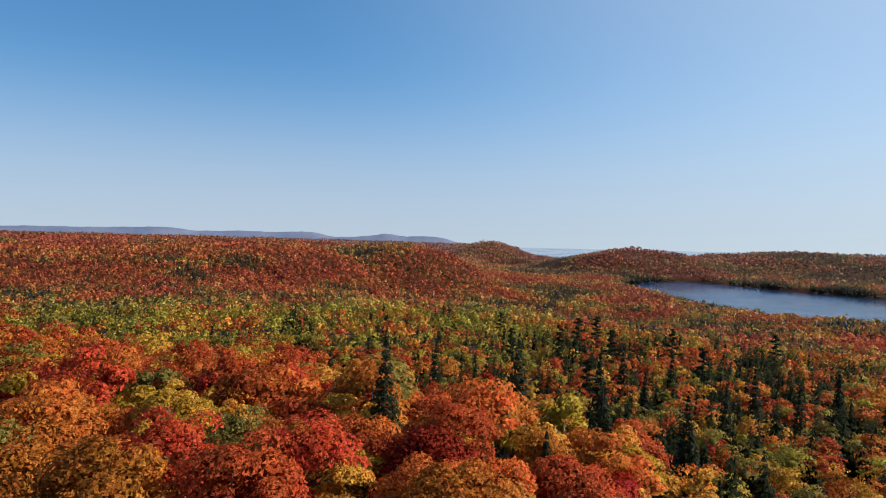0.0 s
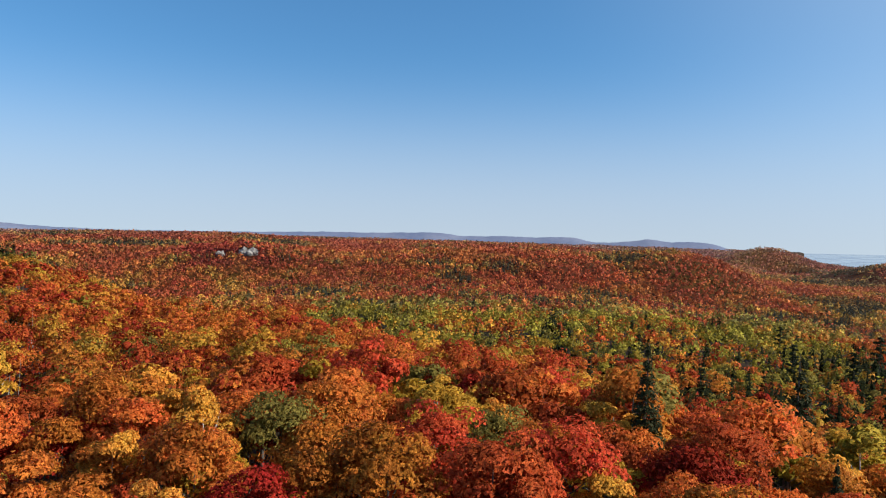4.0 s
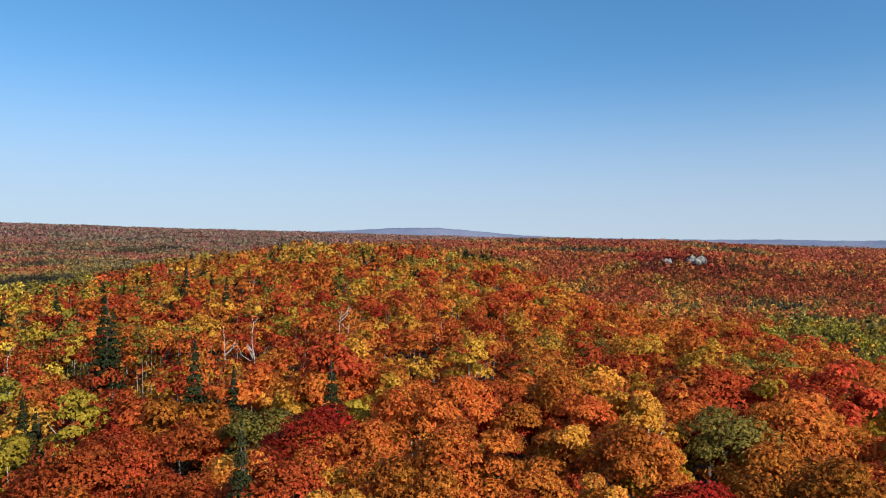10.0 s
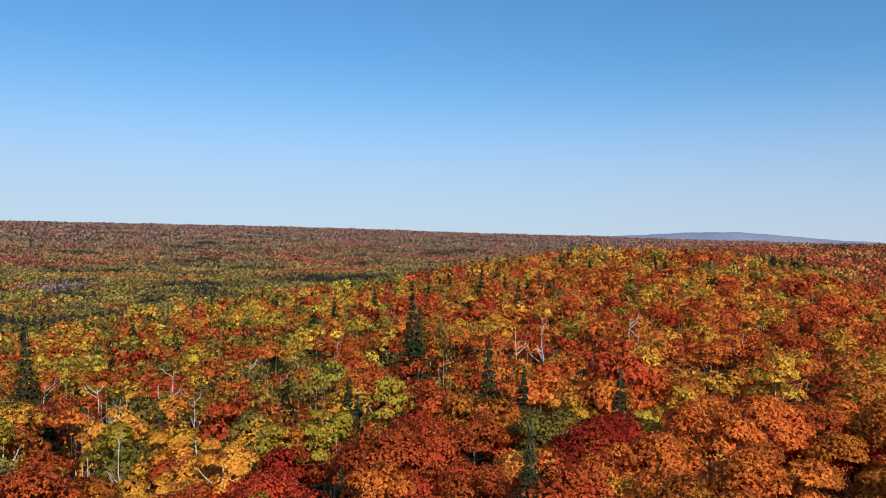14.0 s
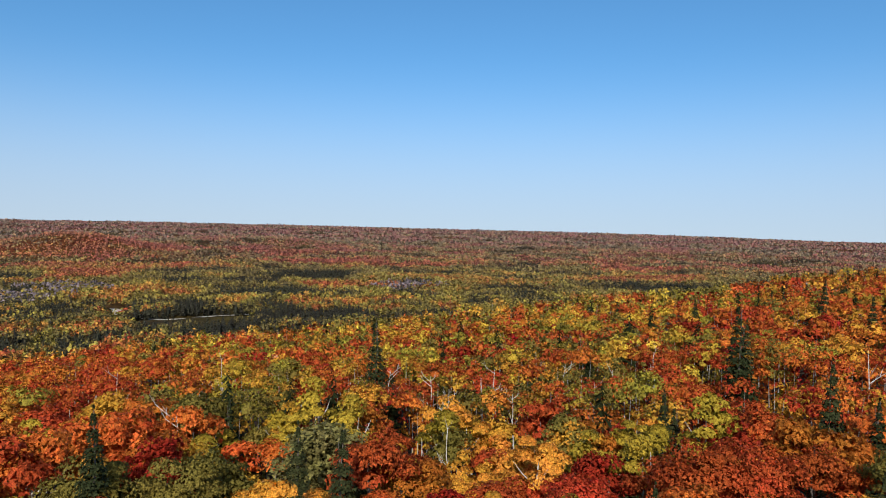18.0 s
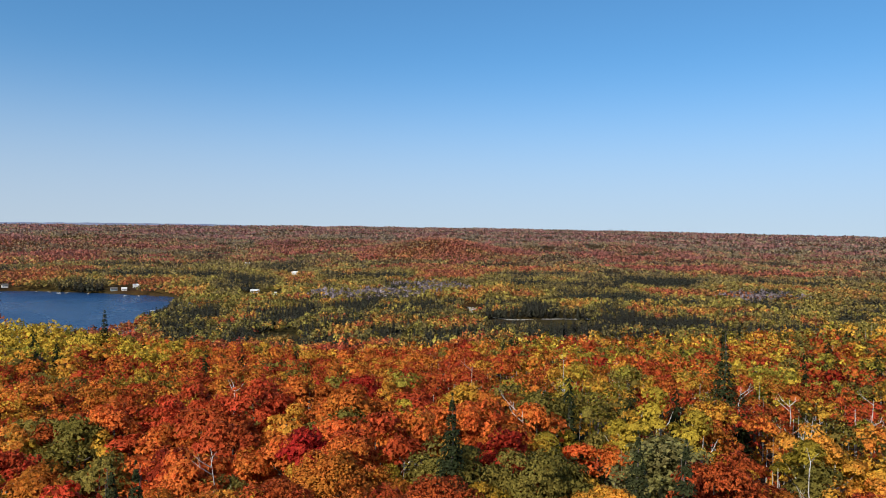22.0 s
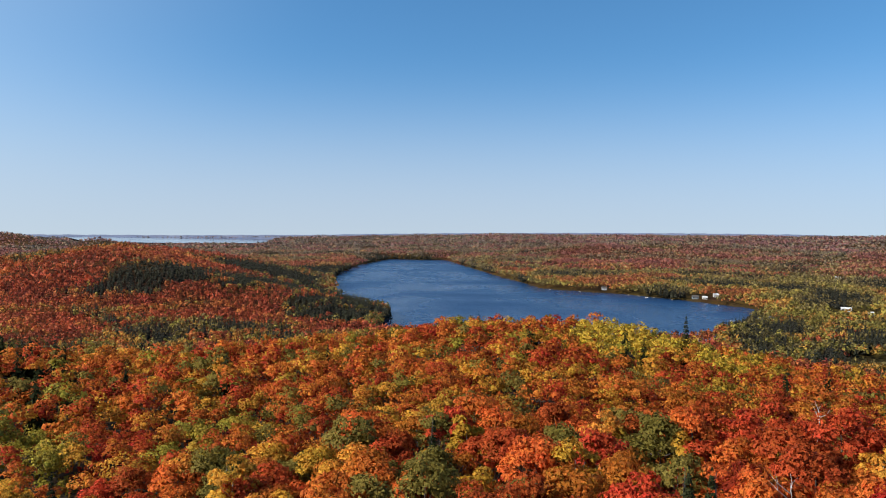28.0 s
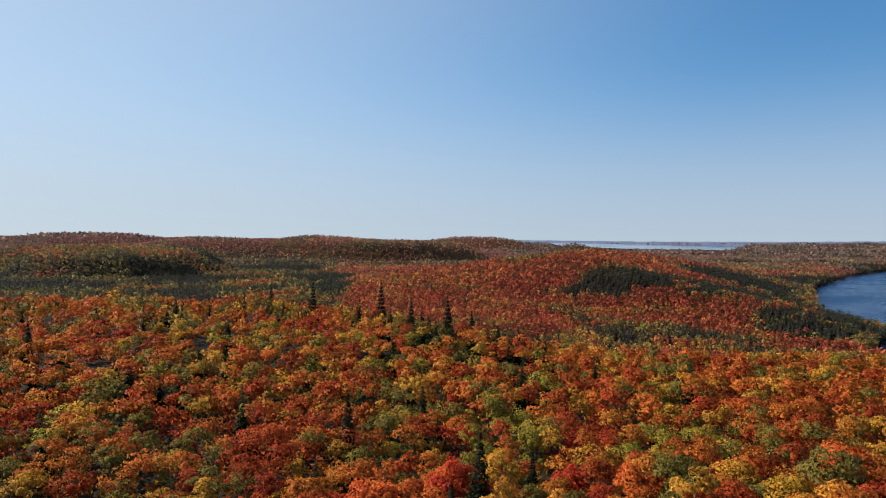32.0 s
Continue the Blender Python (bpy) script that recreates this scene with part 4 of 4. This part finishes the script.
def white_pine(label, height, rad, lumps, tufts, size, seed, mat, dead=0):
    """A tall pine: tiers of level boughs with tufts of needles, bare limbs below."""
    rnd, rg = random.Random(seed), np.random.RandomState(seed)
    root = tagged(new("pine_tree"), label, "tree", "tall pines")
    part("trunk", trunk_mesh(rnd, height * 0.94, 0.3, 0.6, 3), M_BARK, root)
    v = []
    for k in range(lumps):
        u = (k + 0.5) / lumps
        a = k * 2.4 + rnd.uniform(-0.4, 0.4)
        reach = rad * (1.0 - 0.75 * u) * rnd.uniform(0.55, 1.0)
        z = height * (0.34 + 0.64 * u)
        for s in (0.35, 0.75, 1.0):
            n = tufts // 3
            d = unit(rg, n, -0.4)
            c = np.array([math.cos(a) * reach * s, math.sin(a) * reach * s, z + 0.12 * reach * s])
            p = c + d * np.array([rad * 0.24, rad * 0.24, rad * 0.11]) * rg.uniform(0.6, 1.1, (n, 1))
            v.append(chips(p, d + [[0, 0, 0.5]], size, rg))
    crown_part(np.concatenate(v), mat, root)
    for k in range(dead):
        bm = bmesh.new()
        a, z = rnd.uniform(0, 6.28), height * rnd.uniform(0.25, 0.5)
        e = Vector((math.cos(a) * rad * 0.75, math.sin(a) * rad * 0.75, z + rnd.uniform(-0.3, 1.0)))
        skin = bent(bm, [(0, 0, z), e * 0.5 + Vector((0, 0, z * 0.5)), e], [0.09, 0.06, 0.015], 5)
        for q in range(3):
            b, w = e * 0.5 + Vector((0, 0, z * 0.5)), a + 0.7 * (q - 1) + 0.3
            limb(bm, b, b + Vector((math.cos(w) * 1.3, math.sin(w) * 1.3, 0.3 * q)), 0.035, 0.008, 4, skin)
        part("dead_branch", bm, M_BIRCH, root, "bare grey dead branch")
    return root


M_PINE = leafy("pine_needles", (0.125, 0.12, 0.036), 0.5, 0.2, 0.02)
pines = [white_pine("dark tall white pine with level boughs", 22, 4.2, 15, 90, 0.42, 40 + k, LEAF[CONIFER]) for k in range(2)]
for i, (a, r, h) in enumerate(PINES):
    x, y = P(a, r)
    plant(pines[i % 2], x, y, float(land(x, y)), rng.uniform(0, 360), h / 22)
x, y = P(115.4, 92)
big = white_pine("broad green pine with bare grey branches in its crown", 17.5, 8.6, 40, 170, 0.3, 77, M_PINE, 14)
big.matrix_basis = pose(x, y, float(land(x, y)), 0, 0, 40) @ Matrix.Diagonal((1.2, 1.2, 0.92, 1))


def snag(height, forks, seed, label):
    """A dead, bleached birch: a leaning stem with broken forks."""
    rnd = random.Random(seed)
    root = tagged(new("dead_birch"), label, "dead tree", "dead birches on the slope")
    bm = bmesh.new()
    pts = [Vector((0, 0, -0.5))]
    for k in range(1, 6):
        pts.append(Vector((pts[-1].x + rnd.uniform(-0.3, 0.45), pts[-1].y + rnd.uniform(-0.3, 0.3), height * k / 5)))
    bent(bm, pts, [0.15, 0.13, 0.11, 0.085, 0.06, 0.025], 6)
    part("trunk", bm, M_BIRCH, root)
    for k in range(forks):
        bm = bmesh.new()
        p = pts[2].lerp(pts[5], rnd.uniform(0.15, 0.95))
        a, l = rnd.uniform(0, 6.28), rnd.uniform(1.2, 3.2)
        q = p + Vector((math.cos(a) * l * 0.6, math.sin(a) * l * 0.6, l * 0.45))
        e = q + Vector((math.cos(a + 0.6) * l * 0.3, math.sin(a + 0.6) * l * 0.3, l * 0.55))
        skin = bent(bm, [p, q, e], [0.05, 0.035, 0.012], 5)
        limb(bm, q, q + Vector((math.cos(a - 0.7) * l * 0.4, math.sin(a - 0.7) * l * 0.4, l * 0.35)), 0.025, 0.008, 4, skin)
        part("branch", bm, M_BIRCH, root)
    return root


SNAGS = [(96.1, 150), (94.5, 127), (93.4, 127), (99.6, 120), (102.4, 138), (101.5, 139), (106.3, 134), (105.4, 131), (105.3, 92), (104.4, 123), (107.2, 97),
         (127.5, 108), (126.2, 104), (134.0, 127), (64.5, 136), (65.5, 142), (74.1, 139), (72.1, 131), (151.2, 84), (196.1, 128), (92.0, 145), (110.5, 140), (113.0, 160),
         (123.5, 150), (119.0, 185), (98.0, 170), (131.0, 140), (150.0, 128), (57.0, 150), (88.9, 160)]
snags = [snag(14.5, 7, 5, "bleached dead birch with broken forks"), snag(13.5, 4, 6, "bare white dead birch stem"), snag(15.0, 10, 9, "grey dead birch with many bare branches")]
for i, (a, r) in enumerate(SNAGS):
    x, y = P(a, r)
    plant(snags[i % 3], x, y, float(land(x, y)), rng.uniform(0, 360), rng.uniform(0.9, 1.12))

for proto in SHAPES.values():
    if proto.name not in FIRST:
        for o in (*proto.children_recursive, proto):
            bpy.data.objects.remove(o)

# pale stems that show between the crowns of the slope
bx, by = scatter(105, 430, 9.0, rng, 52, 136)
bz = land(bx, by)
bt = CANOPY * rng.uniform(0.75, 1.12, len(bx))
br = rng.uniform(0.09, 0.17, len(bx))
lean = rng.normal(0, 0.5, (len(bx), 2))
bv = [np.stack([bx + br * math.cos(a) + lean[:, 0] * f, by + br * math.sin(a) + lean[:, 1] * f, bz + bt * f - 0.3], 1) if f < 1 else
      np.stack([bx + lean[:, 0], by + lean[:, 1], bz + bt], 1) for a, f in ((0, 0.0), (2.1, 0.0), (4.2, 0.0), (0, 1.0))]
bf = np.array([[0, 1, 3], [1, 2, 3], [2, 0, 3]])[None] + np.arange(len(bx))[:, None, None] * 4
tagged(link_mesh("birch_stems", np.stack(bv, 1).reshape(-1, 3), bf.reshape(-1, 3), M_BIRCH), "slender pale birch stems among the crowns", "trunks", kind="stuff")

# undergrowth between the stems
ux, uy = scatter(30, 280, 3.7, rng)
ug = land(ux, uy)
uk = pick(ux, uy, rng)
uk[uk == CONIFER] = OLIVE
uv, ut, un = loose_crowns(ux, uy, ug + 1.6, rng.uniform(1.4, 2.4, len(ux)), rng.uniform(1.6, 3.4, len(ux)), 14, 0.62, rng)
tagged(link_mesh("undergrowth", uv, np.arange(len(uv)).reshape(-1, 3), M_WOODS, COLOURS[uk][ut] * 0.9, smooth=True, normals=un), "saplings and brush between the trees", "undergrowth", kind="stuff")

# woods below the view
woods("woods", 12, 120, 6.5, 24, 30, 4, 1.2, rng, "autumn woods at the foot of the hilltop",
      keep=lambda x, y: (EYE - land(x, y) - CANOPY) / np.hypot(x, y) >= 0.44)

# ------------------------------------------------------------------ distance


def build_backdrop():
    """Hill ranges at the end of the land, with blue haze painted into their colour."""
    ridge = np.array([(-4, -1.5), (-2.4, -1.3), (-1.5, -1.05), (-0.3, -0.62), (0.6, -0.5), (1.5, -0.44), (3, -0.52), (4.2, -0.36), (4.9, -0.32), (6, -0.5), (7.2, -0.62), (8.9, -0.68), (10.3, -0.36), (11.5, -0.28),
                      (13, -0.36), (14.2, -0.38), (16, -0.32), (18, -0.38), (19.6, -0.4), (21.7, -0.15), (24, -0.2), (27, -0.28), (31, -0.28), (36, -0.4),
                      (44, -0.45), (47.4, -0.42), (50.8, -0.31), (54.2, -0.04), (57.4, 0.17), (60.8, 0.1), (64, -0.13), (68, -0.35), (78, -0.5), (90, -1.2), (130, -1.2), (146, 0.0), (152, 0.06), (160, 0.0), (170, -0.15), (180, -0.38), (190, -0.68),
                      (200, -0.86), (210, -0.92), (216, -1.0), (224, -1.3)])
    az = np.arange(-4, 224, 0.25)
    el = np.interp(az, ridge[:, 0], ridge[:, 1])
    el += 0.012 * np.sin(az * 3.1) + 0.008 * np.sin(az * 7.7 + 1)
    rows = []
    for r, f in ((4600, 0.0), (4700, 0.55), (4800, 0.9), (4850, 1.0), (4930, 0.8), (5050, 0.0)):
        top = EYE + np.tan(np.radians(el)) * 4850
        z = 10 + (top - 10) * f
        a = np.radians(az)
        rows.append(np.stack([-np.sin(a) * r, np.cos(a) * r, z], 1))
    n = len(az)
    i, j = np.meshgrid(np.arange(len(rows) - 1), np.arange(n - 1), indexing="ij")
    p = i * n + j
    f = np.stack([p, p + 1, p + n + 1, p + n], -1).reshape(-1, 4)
    ob = link_mesh("backdrop", np.concatenate(rows), f, grainy("far_hills_haze", (0.10, 0.13, 0.22), (0.17, 0.19, 0.27), 0.004, bump=0.1), smooth=True)
    tagged(ob, "wooded hill ranges on the horizon, blue haze painted in", "hills", kind="structure")


build_backdrop()

# ------------------------------------------------------------------ rocks, road, lakeside


def outcrop(label, stones, size, seed):
    """Bare bedrock: angular blocks heaped and weathered."""
    rnd = random.Random(seed)
    root = tagged(new("rock_outcrop"), label, "rock")
    for k in range(stones):
        bm = bmesh.new()
        bmesh.ops.create_icosphere(bm, subdivisions=2, radius=1)
        sx, sy, sz = rnd.uniform(0.6, 1.2) * size, rnd.uniform(0.6, 1.0) * size, rnd.uniform(0.6, 1.1) * size
        off = Vector((rnd.uniform(-1.3, 1.3) * size, rnd.uniform(-0.7, 0.7) * size, size * rnd.uniform(0.1, 0.7)))
        for v in bm.verts:
            n = noise.noise(v.co * 1.7 + off)
            c = v.co * (1 + 0.35 * n)
            c = Vector([round(q * 2.6) / 2.6 * 0.5 + q * 0.5 for q in c])
            v.co = Vector((c.x * sx, c.y * sy, c.z * sz)) + off
        part("boulder", bm, M_ROCK, root)
    return root


for a, r, size, stones, seed in ((78.5, 478, 4.6, 6, 1), (36.8, 895, 5.5, 8, 2), (38.8, 895, 3.8, 5, 3)):
    ob = outcrop("bare grey rock outcrop breaking through the woods", stones, size, seed)
    x, y = P(a, r)
    ob.matrix_basis = pose(x, y, float(land(x, y)) + size * 0.25, 0, 0, a)

M_ROAD = grainy("gravel_road", (0.30, 0.27, 0.23), (0.45, 0.41, 0.36), 0.3, bump=0.1)
M_WOOD = grainy("weathered_boards", (0.20, 0.17, 0.14), (0.38, 0.34, 0.30), 1.5, stretch=(1, 6, 1))
M_WHITE = grainy("white_paint", (0.66, 0.65, 0.62), (0.8, 0.79, 0.77), 0.8, rough=0.5, bump=0.05)
M_BLUE = grainy("grey_blue_paint", (0.22, 0.27, 0.31), (0.32, 0.37, 0.40), 0.8, rough=0.6, bump=0.05)
M_ROOF = grainy("pale_metal_roof", (0.55, 0.56, 0.57), (0.72, 0.73, 0.74), 0.6, rough=0.4, bump=0.05)
M_SHINGLE = grainy("dark_shingles", (0.05, 0.045, 0.045), (0.12, 0.11, 0.10), 2.0)
M_DARK = grainy("dark_glass", (0.02, 0.025, 0.03), (0.05, 0.055, 0.06), 0.5, rough=0.12, bump=0)


def road(name, a0, r0, a1, r1, width, label):
    """A strip of road laid over the ground."""
    v, f, n = [], [], 40
    p0, p1 = Vector(P(a0, r0)), Vector(P(a1, r1))
    side = (p1 - p0).orthogonal().normalized() * width / 2
    for k in range(n + 1):
        p = p0.lerp(p1, k / n) + side * 0.25 * math.sin(k * 0.5)
        for s in (-1, -0.33, 0.33, 1):
            q = p + side * s
            v.append((q.x, q.y, float(land(q.x, q.y)) + 0.7))
    for k in range(n):
        for j in range(3):
            f.append((k * 4 + j, k * 4 + j + 1, k * 4 + j + 5, k * 4 + j + 4))
    tagged(link_mesh(name, v, f, M_ROAD, smooth=True), label, "road", kind="structure")


road("road", 121.5, 806, 130.2, 800, 9, "pale gravel road through the bog")
road("road", 130.9, 830, 131.2, 905, 9, "gravel spur leaving the road")
road("road", 141.0, 1400, 141.9, 1460, 10, "pale forest track")


def box(bm, x0, x1, y0, y1, z0, z1, bevel=0.0):
    m = Matrix.Translation(((x0 + x1) / 2, (y0 + y1) / 2, (z0 + z1) / 2)) @ Matrix.Diagonal((x1 - x0, y1 - y0, z1 - z0, 1))
    g = bmesh.ops.create_cube(bm, size=1, matrix=m)
    if bevel:
        bmesh.ops.bevel(bm, geom=list({e for v in g["verts"] for e in v.link_edges}), offset=bevel, segments=1, affect="EDGES")


def cabin(label, w, d, h, wall, roof_mat):
    root = tagged(new("cabin"), label, "house", "lakeside cabins")
    bm = bmesh.new()
    box(bm, -w / 2, w / 2, -d / 2, d / 2, -1.0, h, 0.05)
    walls = part("wall", bm, wall, root)
    bm = bmesh.new()
    rise, eave = d * 0.3, 0.5
    pts = [(-d / 2 - eave, h - 0.25), (0, h + rise), (d / 2 + eave, h - 0.25), (d / 2 + eave, h - 0.05), (0, h + rise + 0.22), (-d / 2 - eave, h - 0.05)]
    ends = [[bm.verts.new((x, y, z)) for y, z in pts] for x in (-w / 2 - eave, w / 2 + eave)]
    for k in range(6):
        bm.faces.new((ends[0][k], ends[0][(k + 1) % 6], ends[1][(k + 1) % 6], ends[1][k]))
    for e in ends:
        bm.faces.new((e[0], e[1], e[4], e[5]))
        bm.faces.new((e[1], e[2], e[3], e[4]))
    for x in (-w / 2, w / 2):
        bm.faces.new([bm.verts.new(q) for q in ((x, -d / 2, h), (x, d / 2, h), (x, 0, h + rise))])
    bmesh.ops.recalc_face_normals(bm, faces=bm.faces[:])
    part("roof", bm, roof_mat, root)
    for x in (-w * 0.3, w * 0.3):
        bm = bmesh.new()
        box(bm, x - 0.7, x + 0.7, -d / 2 - 0.06, -d / 2 + 0.1, 0.9, 2.1)
        part("window", bm, M_DARK, root)
    bm = bmesh.new()
    box(bm, -0.45, 0.45, -d / 2 - 0.05, -d / 2 + 0.1, 0, 2.05)
    part("door", bm, M_WOOD, root)
    return root


for a, r, w, d, h, wall, roof_mat, label in (
        (158.9, 1158, 9, 7, 3.2, M_BLUE, M_SHINGLE, "grey-blue cabin on the lake shore"), (158.2, 1160, 7, 6, 3.0, M_WHITE, M_ROOF, "small white cabin on the lake shore"),
        (157.4, 1200, 8, 7, 4.5, M_WHITE, M_ROOF, "white cabin among trees above the lake"), (165.8, 1246, 8, 6, 3.2, M_WHITE, M_SHINGLE, "white cabin by the water"),
        (148.7, 1066, 12, 6, 3.2, M_WHITE, M_ROOF, "long building with a pale metal roof"), (147.2, 1060, 7, 5, 3.0, M_WHITE, M_ROOF, "shed with a pale metal roof"),
        (149.3, 1795, 14, 9, 4.5, M_WHITE, M_ROOF, "white farm building in a clearing"), (145.6, 1450, 12, 8, 4.0, M_WHITE, M_ROOF, "white house in the woods")):
    ob = cabin(label, w, d, h, wall, roof_mat)
    x, y = P(a, r)
    ob.matrix_basis = pose(x, y, float(land(x, y)), 0, 0, a + 8)


def dock():
    root = tagged(new("dock"), "weathered wooden dock on posts over the water", "dock", "docks on the lake shore")
    for k in range(12):
        bm = bmesh.new()
        box(bm, -1.0, 1.0, -9 + k * 1.5, -9 + k * 1.5 + 1.42, 0.55, 0.65)
        part("plank", bm, M_WOOD, root)
    for y in (-8.5, -4, 0.5, 5):
        for x in (-0.9, 0.9):
            bm = bmesh.new()
            limb(bm, (x, y, -3), (x, y, 1.0), 0.1, 0.1, 6)
            part("post", bm, M_WOOD, root)
    return root


def motor_boat():
    root = tagged(new("motor_boat"), "small white motor boat on the lake", "boat", "boats on the lake")
    bm = bmesh.new()
    rows = []
    for k in range(9):
        u = k / 8
        half = 1.05 * (1 - max(0, (u - 0.45) / 0.55) ** 2.2) + 0.02
        rows.append([bm.verts.new((s * half * f, -3 + 6 * u, z + 0.25 * u * u)) for s, f, z in ((-1, 1, 0.75), (-1, 0.8, 0.0), (0, 0, -0.3), (1, 0.8, 0.0), (1, 1, 0.75))])
    for p, q in zip(rows, rows[1:]):
        for j in range(4):
            bm.faces.new((p[j], p[j + 1], q[j + 1], q[j]))
        bm.faces.new((p[0], q[0], q[4], p[4]))
    bm.faces.new(rows[0])
    bmesh.ops.recalc_face_normals(bm, faces=bm.faces[:])
    part("hull", bm, M_WHITE, root)
    bm = bmesh.new()
    box(bm, -0.8, 0.8, 0.1, 0.16, 0.8, 1.45)
    part("windscreen", bm, M_DARK, root, "dark glass windscreen")
    bm = bmesh.new()
    box(bm, -0.25, 0.25, -3.4, -3.0, 0.1, 1.3, 0.06)
    part("outboard_motor", bm, M_DARK, root, "black outboard motor")
    return root


def shore_r(a, r):
    """Where a line of sight from the hill leaves the far side of the lake."""
    while r < 2500 and float(water_edge(*[np.array([q]) for q in P(a, r)])[0]) < 0:
        r += 2
    return r


the_dock, the_boat = dock(), motor_boat()
for i, a in enumerate((163.9, 163.1, 162.0, 157.2, 167.7, 170.1, 160.6)):
    x, y = P(a, shore_r(a, 950) - 5)
    plant(the_dock, x, y, 0, a + 12 * math.sin(i * 2.1), 1.0)
for a, r, turn in ((176.4, 836, 70), (162.5, shore_r(162.5, 950) - 14, 30), (158.1, shore_r(158.1, 950) - 12, 110), (156.2, 905, 60)):
    x, y = P(a, r)
    plant(the_boat, x, y, 0.1, turn, 1.0)
